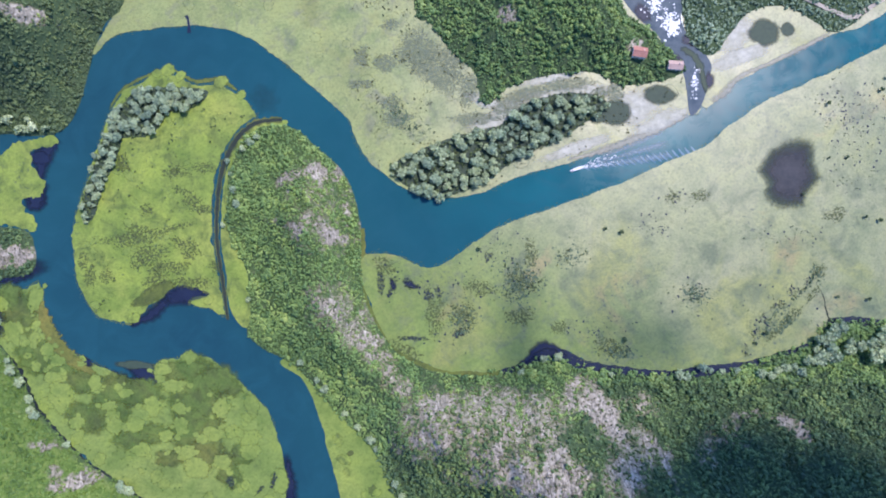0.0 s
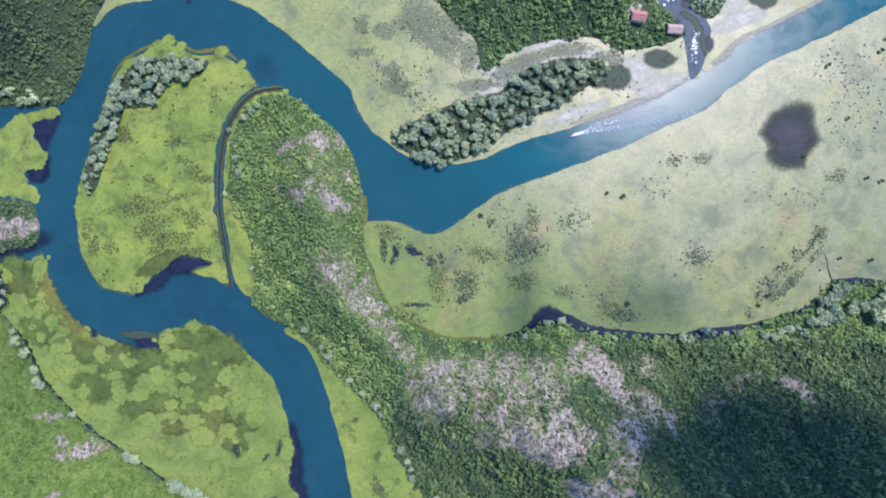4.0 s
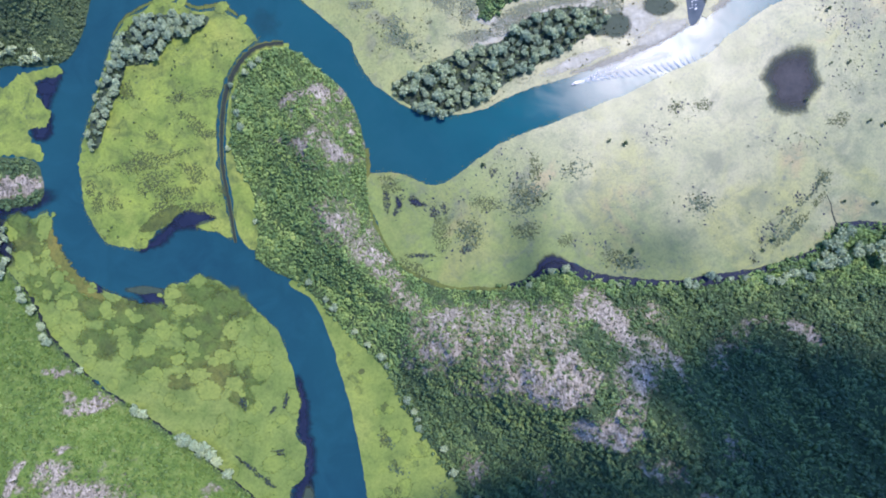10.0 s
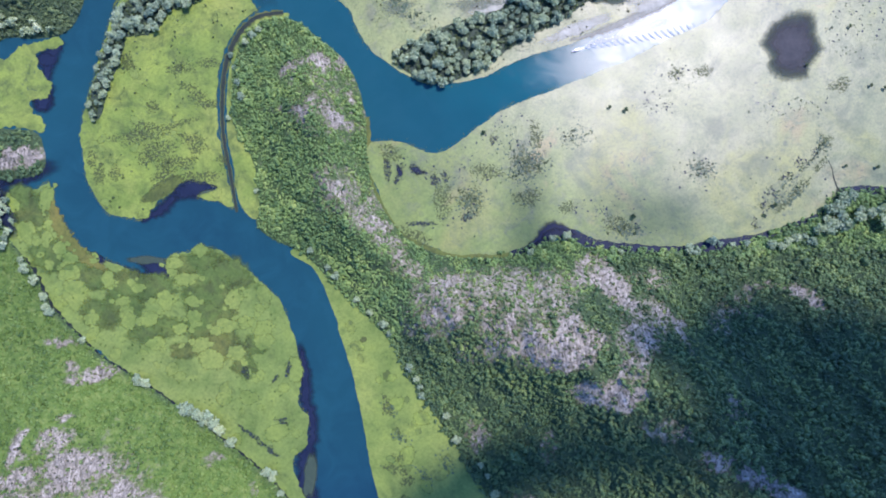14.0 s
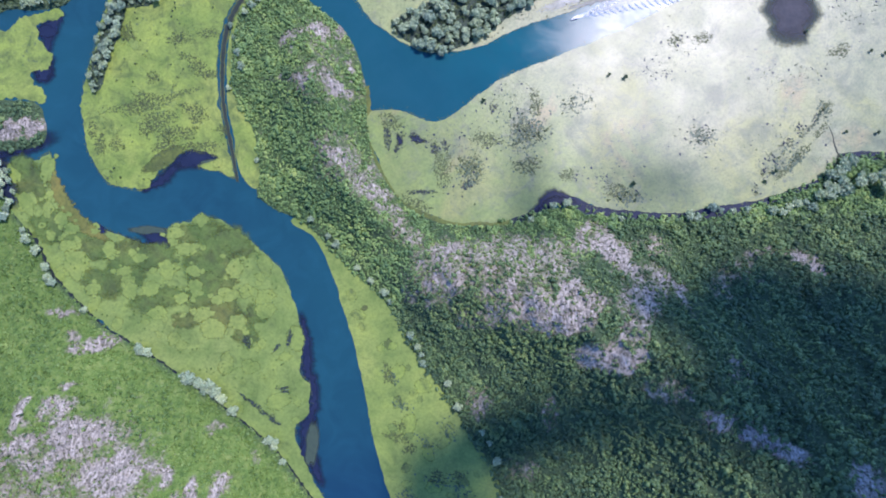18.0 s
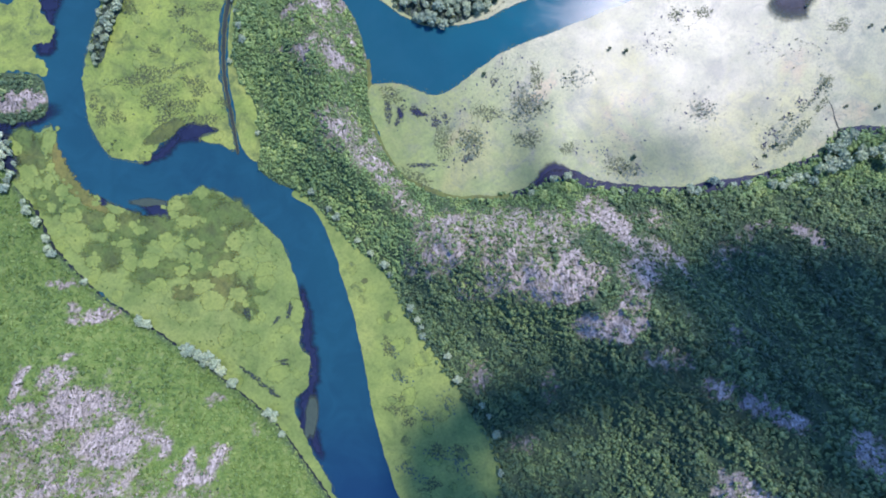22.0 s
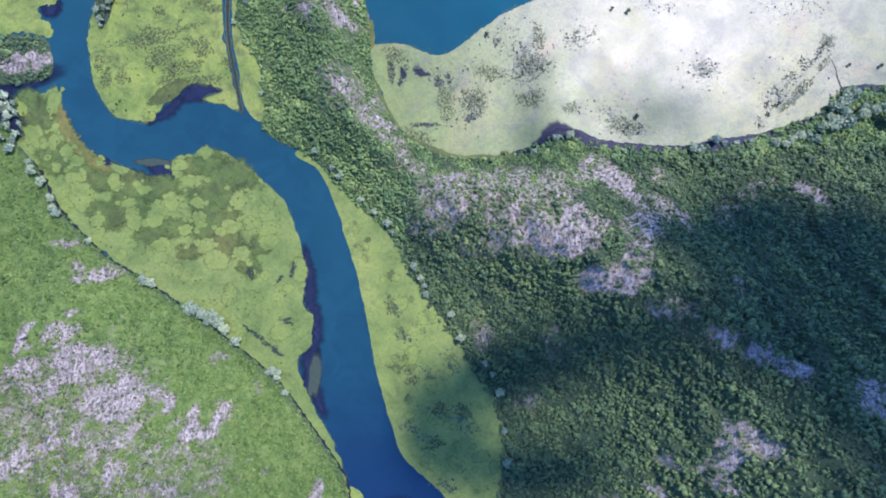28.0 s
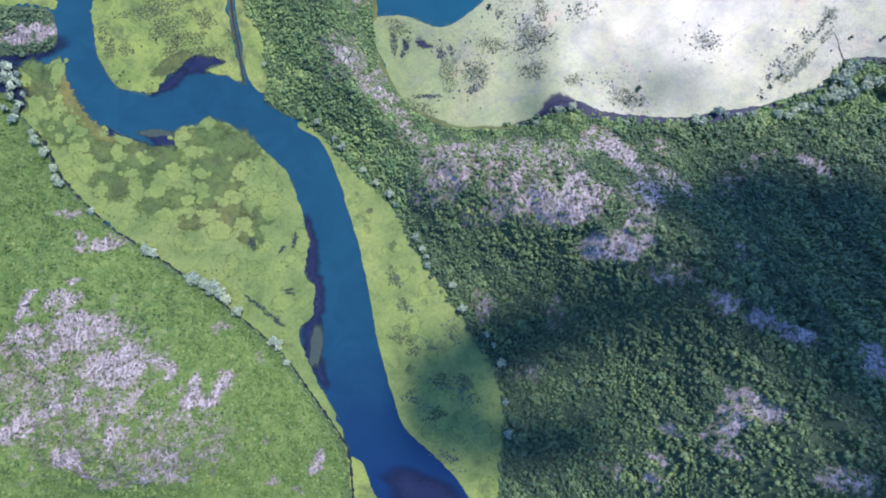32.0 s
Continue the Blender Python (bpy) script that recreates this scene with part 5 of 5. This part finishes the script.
def fringe(outline, count, reach, mat, label, seed):
    """Loose leaves floating off a marsh's edge."""
    r = np.random.RandomState(seed)
    p = ragged(outline, 1.4, seed=seed)
    i = r.randint(0, len(p), count)
    t = p[(i + 1) % len(p)] - p[i - 1]
    n = np.stack([t[:, 1], -t[:, 0]], 1) / (np.linalg.norm(t, axis=1)[:, None] + 1e-9)
    poly = smooth(outline)
    q = p[i] + n * (r.choice((-1, 1), count) * np.abs(r.normal(0, reach, count)))[:, None]
    d, _ = land(q[:, 0], q[:, 1])
    keep = (inside(poly, q[:, 0], q[:, 1]) < 1.0) & (d < -0.5) & (np.abs(q[:, 0]) < 470) & (q[:, 1] > -500) & (q[:, 1] < 290)
    flat_scatter("loose_leaves", q[keep, 0], q[keep, 1], 0.18 + 0.45 * r.rand(keep.sum()) ** 2, leafy, mat, label, "lily leaves", seed, 0.10)


fringe(MARSH_NORTH, 2600, 1.1, LILY_MOTTLED, "loose lily leaves along the north marsh edge", 171)
fringe(MARSH_EAST, 4200, 1.5, LILY_MOTTLED, "loose lily leaves along the east marsh edge", 172)
fringe(MARSH_ISLAND, 2600, 0.9, LILY_MOTTLED, "loose lily leaves round the lily island", 173)
fringe(MARSH_SOUTH, 2400, 0.8, LILY_MOTTLED, "loose lily leaves along the mottled marsh", 174)
fringe(MARSH_NORTHEAST, 1200, 1.2, LILY_MOTTLED, "loose lily leaves by the stream mouth", 175)

def speckle(x, y, rx, ry, turn, mat, label, seed):
    """A loose bed of weed: chips and tufts, thick in the middle and thin at the rim."""
    r = np.random.RandomState(seed)
    n = int(rx * ry * 0.9) + 20
    u, w = r.normal(0, 0.52, n), r.normal(0, 0.52, n)
    u, w = u + 0.12 * waves(u, w, 0.8, seed), w + 0.12 * waves(u, w, 0.8, seed + 1)
    c, s = math.cos(radians(turn)), math.sin(radians(turn))
    px, py = x + c * u * rx - s * w * ry, y + s * u * rx + c * w * ry
    keep = land(px, py)[0] < -1
    px, py = px[keep], py[keep]
    tuft = r.rand(len(px)) < 0.3
    size = 0.5 + 1.5 * r.rand(len(px)) ** 2
    if mat is POOL_WEED:
        patch("weed_bed", x, y, rx, ry, turn, mat, 0.43 + 0.004 * (seed % 9), label, "water weed", seed, fray=0.5)
        return
    flat_scatter("weed_chips", px[~tuft], py[~tuft], size[~tuft] * 0.7, chip, WEED, label, "water weed", seed, 0.40)
    flat_scatter("weed_tufts", px[tuft], py[tuft], size[tuft] * 0.6, TUFTS, FOREST_LEAF, label, "water weed", seed + 1, 0.36)


for spot in WEED_SPOTS:
    speckle(*spot)

# ---- willows and single bushes, each a tree of its own ----
def tube(bm, a, b, ra, rb, sides=7):
    a, b = Vector(a), Vector(b)
    turn = (b - a).to_track_quat("Z", "Y").to_matrix()
    rings = [[bm.verts.new(p + turn @ Vector((q * math.cos(6.2832 * k / sides), q * math.sin(6.2832 * k / sides), 0))) for k in range(sides)] for p, q in ((a, ra), (b, rb))]
    for k in range(sides):
        bm.faces.new((rings[0][k], rings[0][(k + 1) % sides], rings[1][(k + 1) % sides], rings[1][k]))
    bm.faces.new(rings[1])


def tree(name, seed, radius, height, mat, label, leaves=150):
    r = random.Random(seed)
    base = tagged(new(name), label, "tree")
    bm = bmesh.new()
    top = Vector((r.uniform(-0.3, 0.3), r.uniform(-0.3, 0.3), height * 0.5))
    tube(bm, (0, 0, -0.4), top * 0.5, 0.34, 0.25)
    tube(bm, top * 0.5, top, 0.25, 0.15)
    for k in range(5):
        a = k * 1.257 + r.uniform(-0.3, 0.3)
        tube(bm, top * r.uniform(0.55, 0.95), (math.cos(a) * radius * 0.6, math.sin(a) * radius * 0.6, height * r.uniform(0.55, 0.8)), 0.13, 0.04, 5)
    part("trunk", bm, BARK, base)
    v, f, t = crown(seed, 8, leaves, 0.15, 0.9, 0.66)
    v = v * (radius, radius, height * 0.58) + (0, 0, height * 0.30)
    part("crown", raw_mesh("crown", v, f, np.clip(0.5 + t * 1.2, 0, 1)), mat, base)
    return base


WILLOWS = [tree("willow_tree", 900 + k, 4.4 + 0.35 * k, 8.0 + 0.5 * k, WILLOW_LEAF, "grey-green leafy willow on the marsh bank", 210) for k in range(5)]
WILLOW_BUSHES = [tree("willow_bush", 940 + k, 4.0 + 0.4 * k, 6.0 + 0.5 * k, WILLOW_LEAF, "pale grey-green willow bush on the marsh bank", 210) for k in range(4)]
FOREST_TREES = [tree("broadleaf_tree", 920 + k, 3.4 + 0.3 * k, 6.5 + 0.5 * k, FOREST_LEAF, "dark green broadleaf bush on the marsh edge") for k in range(3)]
used = set()


def plant(kinds, x, y, size, turn, label, group):
    """Put one more tree in place; the first of each kind is the model itself."""
    k = kinds[int(abs(x * 7 + y * 13)) % len(kinds)]
    d, z = land(np.array([float(x)]), np.array([float(y)]))
    m = pose(x, y, max(float(z[0]), 0.25), 0, 0, turn)
    ob = k if k.name not in used else copy_thing(k, m)
    ob.scale = (size, size, size)
    ob.matrix_basis = m @ Matrix.Diagonal((size, size, size, 1))
    used.add(k.name)
    return tagged(ob, label, "tree", group)


def grove(outline, gap, lo, hi, label, group, seed, kinds=WILLOWS, share=1.0, bank=True):
    poly = smooth(outline)
    if bank:
        # Ground for the grove, its dark colour standing in for shade below the crowns.
        v, t = sheet(ragged(outline, -1.8, seed=seed), 0.44, 0.3)
        thing("grove_bank", raw_mesh("grove_bank", v, t), POOL_WEED, "weedy bank coloured dark for the shade under the willows", "bank", kind="structure")
    x, y, r = spots(*(poly.min(0)[0], poly.max(0)[0], poly.min(0)[1], poly.max(0)[1]), gap, seed)
    if bank:
        ux, uy, ur = spots(*(poly.min(0)[0], poly.max(0)[0], poly.min(0)[1], poly.max(0)[1]), 2.7, seed + 40)
        low = inside(poly, ux, uy) > -0.8
        # Shoots take the dark forest leaf to paint shaded gaps between crowns.
        scatter("willow_undergrowth", ux[low], uy[low], ur.uniform(0.9, 1.9, low.sum()), [crown(590 + k, 3, 20, 0.26, 0.9, 0.6) for k in range(4)], FOREST_LEAF, "low willow shoots coloured dark for the shade between the trees", "willows", seed + 41, 0.3)
    keep = (inside(poly, x, y) > -1.2) & (r.rand(len(x)) < share)
    for a, b in zip(x[keep], y[keep]):
        plant(kinds, a, b, lo + (hi - lo) * r.rand() ** 1.4, r.uniform(0, 360), label, group)


GROVE_ISLAND = [(-300, 134), (-282, 156), (-250, 161), (-216, 156), (-229, 142), (-250, 137), (-265, 119), (-294, 113), (-304, 116)]
GROVE_SHORE = [(-307, 116), (-294, 111), (-301, 90), (-311, 64), (-319, 40), (-326, 38), (-327, 58), (-317, 90)]
GROVE_NORTH = [(-46, 85), (-25, 98), (11, 114), (54, 125), (80, 146), (117, 156), (148, 154), (156, 141), (138, 130), (117, 117), (95, 106), (64, 90), (38, 72), (6, 60), (-17, 61)]
GROVE_EAST = [(348, -72), (364, -57), (388, -64), (413, -64), (451, -67), (450, -93), (412, -88), (377, -85), (350, -93), (335, -93)]
GROVE_NORTHWEST = [(-437, 137), (-406, 134), (-375, 129), (-356, 120), (-385, 118), (-437, 118)]
GROVE_WEST = [(-457, -15), (-424, -19), (-403, -33), (-398, -66), (-414, -78), (-456, -63)]
grove(GROVE_ISLAND, 5.7, 0.5, 1.0, "grey-green willow crowded on the lily island", "willows on the island", 151)
grove(GROVE_SHORE, 5.8, 0.45, 0.9, "grey-green willow on the island's river shore", "willows on the island", 152)
grove(GROVE_NORTH, 6.6, 0.5, 1.1, "grey-green willow in the long river grove", "willows in the river grove", 153)
grove(GROVE_EAST, 9.0, 1.0, 1.5, "large grey-green willow at the forest edge", "willows at the forest edge", 154, bank=False)
for outline, seed, label in ((GROVE_NORTHWEST, 155, "grey-green willows on the wooded bank"), (GROVE_WEST, 156, "grey-green willows beside the side channel")):
    poly = smooth(outline)
    x, y, r = spots(poly.min(0)[0], poly.max(0)[0], poly.min(0)[1], poly.max(0)[1], 6.6, seed)
    keep = inside(poly, x, y) > 0
    scatter("willow_thicket", x[keep], y[keep], r.uniform(3.2, 5.0, keep.sum()), [crown(580 + k, 5, 60, 0.2, 1.2, 0.6) for k in range(4)], WILLOW_LEAF, label, "willows", seed, 0.8)
rows = random.Random(5)
for x, y in ((-371, -125), (-369, -134), (-365, -139), (-392, -90), (-387, -98), (-379, -109), (-337, -166), (-287, -202), (-280, -206), (-249, -229), (-241, -232), (-234, -236),
             (-226, -243), (-218, -248), (-214, -254), (-203, -262), (-175, -291), (-167, -296), (-160, -310), (-408, -78)):
    plant(WILLOW_BUSHES, x, y, rows.uniform(0.7, 1.15), rows.uniform(0, 360), "pale willow bush along the marsh ditch", "willows along the ditch")
for x, y in ((-285, -205), (-279, -206), (-246, -233), (-244, -228), (-239, -230), (-234, -234), (-229, -238), (-229, -243), (-223, -238), (-218, -244), (-213, -251), (-202, -261), (-172, -290), (-166, -292)):
    plant(WILLOW_BUSHES, x, y, rows.uniform(0.8, 1.3), rows.uniform(0, 360), "pale grey-green willow bush in a clump on the ditch", "willows along the ditch")
for x, y in ((-126, -92), (-111, -108), (-104, -116), (-86, -138), (-62, -161), (-57, -170), (-40, -201), (-34, -212), (-31, -219), (-30, -227), (-8, -246), (0, -267), (21, -291),
             (27, -301), (33, -317), (35, -352), (36, -380), (-74, -150)):
    plant(WILLOW_BUSHES, x, y, rows.uniform(0.7, 1.1), rows.uniform(0, 360), "pale willow bush at the foot of the forest", "willows below the forest")
for x, y in ((95, -89), (108, -87), (74, -101), (157, -104), (219, -103), (226, -106), (240, -97), (248, -100), (259, -101), (272, -100), (293, -102), (308, -100), (316, -97), (324, -96),
             (335, -91), (345, -81), (330, -101), (302, -104)):
    plant(WILLOW_BUSHES, x, y, rows.uniform(0.7, 1.15), rows.uniform(0, 360), "grey-green willow over the forest creek", "willows along the creek")
for x, y in ((-192, 80), (-189, 66), (-195, 92), (-181, 103), (-174, 109), (-199, 33), (-175, -35), (-186, 52), (-168, 114)):
    plant(WILLOW_BUSHES, x, y, rows.uniform(0.6, 0.95), rows.uniform(0, 360), "pale willow bush beside the canal", "willows beside the canal")
for x, y in ((362, 147), (362, 96), (379, 97), (395, 41), (408, 38), (367, -33), (396, -35), (337, 62), (170, -72), (168, 27), (153, 30), (290, -75), (300, -66), (412, 160), (420, 150), (430, 160), (418, 172), (36, 11)):
    plant(FOREST_TREES, x, y, rows.uniform(0.35, 0.7), rows.uniform(0, 360), "small dark bush alone on the lily marsh", "bushes on the marsh")


# ---- houses by the stream ----
def box(bm, x0, x1, y0, y1, z0, z1):
    v = [bm.verts.new(p) for p in ((x0, y0, z0), (x1, y0, z0), (x1, y1, z0), (x0, y1, z0), (x0, y0, z1), (x1, y0, z1), (x1, y1, z1), (x0, y1, z1))]
    for f in ((3, 2, 1, 0), (4, 5, 6, 7), (0, 1, 5, 4), (1, 2, 6, 5), (2, 3, 7, 6), (3, 0, 4, 7)):
        bm.faces.new([v[i] for i in f])


def boxes(*sizes):
    bm = bmesh.new()
    for s in sizes:
        box(bm, *s)
    bmesh.ops.bevel(bm, geom=bm.edges[:], offset=0.02, segments=1, affect="EDGES")
    return bm


def house(x, y, turn, long, wide, eaves, ridge, roof_mat, label):
    base = tagged(new("house"), label, "house", "houses by the stream")
    base.matrix_basis = pose(x, y, float(land(np.array([float(x)]), np.array([float(y)]))[1][0]) - 0.4, 0, 0, turn)
    a, b = long / 2, wide / 2
    bm = bmesh.new()
    box(bm, -a, a, -b, b, 0, eaves)
    g = [bm.verts.new(p) for p in ((-a, -b, eaves), (-a, b, eaves), (-a, 0, ridge), (a, -b, eaves), (a, b, eaves), (a, 0, ridge))]
    bm.faces.new((g[0], g[2], g[1]))
    bm.faces.new((g[3], g[4], g[5]))
    part("wall", bm, PLASTER, base)
    for side in (-1, 1):
        slope = math.hypot(b + 0.5, ridge - eaves + 0.2)
        pitch = math.atan2(ridge - eaves + 0.2, b + 0.5)
        bm = bmesh.new()
        courses = 12
        for k in range(courses):
            s0, s1 = slope * k / courses, slope * (k + 1.12) / courses
            q = [(-a - 0.4, s0, 0.10), (a + 0.4, s0, 0.10), (a + 0.4, min(s1, slope), 0.17), (-a - 0.4, min(s1, slope), 0.17)]
            v = [bm.verts.new((px, side * math.cos(pitch) * ps, ridge + 0.05 - math.sin(pitch) * ps + pz)) for px, ps, pz in q]
            w = [bm.verts.new((px, side * math.cos(pitch) * ps, ridge - 0.12 - math.sin(pitch) * ps + pz)) for px, ps, pz in q]
            bm.faces.new(v)
            bm.faces.new(w[::-1])
            for i in range(4):
                bm.faces.new((v[i], w[i], w[(i + 1) % 4], v[(i + 1) % 4]))
        bmesh.ops.recalc_face_normals(bm, faces=bm.faces[:])
        part("roof", bm, roof_mat, base)
    part("ridge_cap", boxes((-a - 0.4, a + 0.4, -0.18, 0.18, ridge + 0.12, ridge + 0.28)), roof_mat, base)
    part("chimney", boxes((a * 0.4, a * 0.4 + 0.7, 0.5, 1.2, ridge - 1.0, ridge + 0.9), (a * 0.4 - 0.08, a * 0.4 + 0.78, 0.42, 1.28, ridge + 0.9, ridge + 1.02)), PLASTER, base)
    for k in range(3):
        px = -a * 0.6 + k * a * 0.6
        for side in (-1, 1):
            if k == 1 and side < 0:
                part("door", boxes((px - 0.5, px + 0.5, -b - 0.04, -b + 0.02, 0.4, 2.45)), DOOR_WOOD, base)
            else:
                y0, y1 = (side * b - 0.03, side * b + 0.03)
                part("window", boxes((px - 0.5, px + 0.5, y0, y1, 1.2, 2.4)), GLASS_DARK, base)
    return base


house(183, 191, -8, 12.5, 8.4, 5.0, 7.4, TILE, "plastered house with a red tiled gable roof among trees")
house(218, 181, -4, 13.0, 7.2, 4.0, 5.8, TILE_OLD, "low house with a faded pink tiled roof by the stream")
patch("yard", 179, 200, 9, 5, 20, GRAVEL, float(land(np.array([179.0]), np.array([200.0]))[1][0]) + 0.9, "bare pale yard beside the house", "yard", 161)


def draped(q):
    return land(q[:, 0], q[:, 1])[1] + 0.7


v, t = ribbon([(330, 250), (346, 243), (370, 232), (386, 228), (407, 240), (420, 249), (440, 268)], [3, 3.4, 4.2, 4.2, 3.6, 3], draped, 0.9)
thing("track", raw_mesh("track", v, t), GRAVEL, "pale gravel track along the river bank", "track", kind="structure")


# ---- the motor boat, its wake, and a moored skiff ----
def hull(long, wide, deep):
    """An open hull, pointed at +x."""
    bm = bmesh.new()
    rings = []
    for k in range(11):
        s = k / 10
        w = wide / 2 * (1 - max(0, (s - 0.45) / 0.55) ** 2.2) * (0.86 + 0.14 * min(1, s * 4))
        px, z = long * (s - 0.5), deep * (1 + 0.35 * max(0, s - 0.5))
        rings.append([bm.verts.new(p) for p in ((px, -w, z), (px, -w * 0.8, 0.1), (px, 0, -0.12), (px, w * 0.8, 0.1), (px, w, z), (px, w * 0.86, z), (px, w * 0.66, 0.3), (px, -w * 0.66, 0.3), (px, -w * 0.86, z))])
    for a, b in zip(rings, rings[1:]):
        for i in range(9):
            bm.faces.new((a[i], b[i], b[(i + 1) % 9], a[(i + 1) % 9]))
    bm.faces.new(rings[0])
    bmesh.ops.remove_doubles(bm, verts=bm.verts[:], dist=0.002)
    bmesh.ops.recalc_face_normals(bm, faces=bm.faces[:])
    return bm


def boat(name, x, y, turn, long, wide, canopy, label):
    base = tagged(new(name), label, "boat")
    base.matrix_basis = pose(x, y, 0.1, 0, 0, turn)
    part("hull", hull(long, wide, 0.75), HULL, base)
    for k in range(3):
        px = long * (-0.28 + 0.2 * k)
        part("bench", boxes((px, px + 0.4, -wide * 0.33, wide * 0.33, 0.34, 0.62)), DECK, base)
    if canopy:
        roof = part("canopy", boxes((-long * 0.36, long * 0.16, -wide * 0.42, wide * 0.42, 1.95, 2.05)), HULL, base)
        for sx in (-0.34, 0.14):
            for sy in (-0.38, 0.38):
                bm = bmesh.new()
                tube(bm, (long * sx, wide * sy, 0.7), (long * sx, wide * sy, 1.96), 0.03, 0.03, 6)
                part("post", bm, DECK, base)
        part("outboard_motor", boxes((-long * 0.5 - 0.35, -long * 0.5 + 0.05, -0.2, 0.2, 0.25, 1.1)), DECK, base)
    return base


BOAT_X, BOAT_Y, BOAT_TURN = 124.5, 84.5, 198.0
boat("motor_boat", BOAT_X, BOAT_Y, BOAT_TURN, 8.5, 2.5, True, "white motor boat with a canopy running up the river")
boat("skiff", 242, 178, 80, 5.0, 1.6, False, "small white skiff moored in the stream")

ahead = np.array([math.cos(radians(BOAT_TURN)), math.sin(radians(BOAT_TURN))])
aside = np.array([-ahead[1], ahead[0]])
stern = np.array([BOAT_X, BOAT_Y]) - ahead * 4.0


def wake_waves():
    """Crescent waves fanning out behind the stern on one side, long flat swells on the other."""
    vs, fs, at = [], [], 0
    r = np.random.RandomState(4)
    for k in range(18):
        back = 6 + 6.0 * k
        c = stern - ahead * back + aside * (0.15 * back)
        n, wide, high = 9, 0.75 + 0.02 * k, 0.42 - 0.008 * k
        for i in range(n):
            s = i / (n - 1) - 0.3
            p = c + aside * s * (6 + 0.45 * k) - ahead * (3.2 * s * s + 4.5 * s)
            w = wide * (1 - (2 * i / (n - 1) - 1) ** 2) + 0.05
            vs += [(*(p + ahead * w), 0.01), (*p, max(0.03, high * w)), (*(p - ahead * w), 0.01)]
        for i in range(n - 1):
            for j in (0, 1):
                a = at + i * 3 + j
                fs += [(a, a + 1, a + 3), (a + 1, a + 4, a + 3)]
        at += n * 3
    return np.array(vs), np.array(fs)


v, f = wake_waves()
thing("wake", raw_mesh("wake", v, f, smooth_shade=True), WAKE, "crescent bow waves fanning out behind the motor boat", "wake", kind="stuff")
r = np.random.RandomState(6)
count = 300
back = 38 * r.rand(count) ** 1.9
arm = r.rand(count)
off = np.where(arm < 0.40, r.normal(0, 0.5 + 0.018 * back), np.where(arm < 0.75, 0.17 * back + r.normal(0, 0.6 + 0.012 * back), -0.17 * back + r.normal(0, 0.5 + 0.02 * back)))
x = stern[0] - ahead[0] * back + aside[0] * off
y = stern[1] - ahead[1] * back + aside[1] * off
keep = (inside(smooth(MARSH_NORTH), x, y) < -1) & (inside(smooth(MARSH_EAST), x, y) < -1)
flat_scatter("foam", x[keep], y[keep], (0.15 + 0.5 * r.rand(keep.sum()) ** 2) * (1.1 - 0.006 * back[keep]), chip, FOAM, "white foam trailing behind the motor boat", "foam", 7, 0.08)
for side, wide in ((0.17, 5.0), (0.03, 4.0), (-0.10, 3.0)):
    soft_band("wake_trail", [stern - ahead * k * 22 + aside * side * k * 22 for k in range(5)], [1, wide * 0.6, wide, wide * 1.2, wide], 0.05, WAKE, "pale churned water trailing behind the motor boat", "wake", 33)
x, y = np.concatenate([r.normal(c, s, 130) for c, s in ((201, 4.5), (214, 4.0), (219, 3.5))]), np.concatenate([r.normal(c, s, 130) for c, s in ((239, 5.0), (225, 5.5), (217, 3.5))])
x, y = np.append(x, r.normal(238, 1.8, 45)), np.append(y, r.normal(165, 7, 45))
flat_scatter("foam", x, y, 0.35 + 1.2 * r.rand(len(x)) ** 2, chip, FOAM, "white foam of small rapids in the stream", "foam", 8, 0.50)


# ---- cumulus high over the valley, above the camera ----
def cloud(ground_x, ground_y, rx, ry, turn, puffs, size, seed, base_height=1500.0):
    """A broken cumulus whose shade falls round the given spot."""
    r = np.random.RandomState(seed)
    shift = sun_way * (base_height / sun_way.z)
    vs, fs, at = [], [], 0
    c, s = math.cos(radians(turn)), math.sin(radians(turn))
    for _ in range(puffs):
        a, q = r.uniform(0, 6.283), r.rand() ** 0.62
        u, w = rx * q * math.cos(a), ry * q * math.sin(a)
        k = size * r.uniform(0.5, 1.3) * (1.15 - 0.75 * q)
        p = np.array([ground_x + shift.x + c * u - s * w, ground_y + shift.y + s * u + c * w, base_height + 30 * r.rand() * (1 - q) + k * 0.3])
        vs.append(ICO_V * r.uniform(0.8, 1.15, (12, 1)) * k * (1, 1, 0.6) + p)
        fs.append(ICO_F + at)
        at += 12
    return thing("cloud", raw_mesh("cloud", np.concatenate(vs), np.concatenate(fs), smooth_shade=True), CLOUD, "loose white cumulus cloud over the valley", "cloud", "clouds", "structure")


cloud(298, -264, 165, 114, -12, 1100, 19, 1)
cloud(204, -300, 56, 36, -12, 170, 15, 9)
cloud(42, -298, 60, 40, 10, 165, 12, 4)
cloud(60, -385, 62, 34, 0, 90, 12, 10)
cloud(108, -286, 50, 22, -8, 60, 12, 8)
cloud(290, -450, 120, 62, 0, 420, 15, 2)
cloud(284, -374, 88, 44, -10, 480, 15, 11)
cloud(152, -196, 40, 30, -20, 62, 11, 12)
cloud(-14, -352, 50, 64, 20, 150, 13, 3)
cloud(205, -62, 105, 42, -5, 26, 10, 5)
cloud(76, -52, 15, 36, 0, 26, 8, 7)
cloud(80, -92, 26, 16, 0, 16, 9, 6)
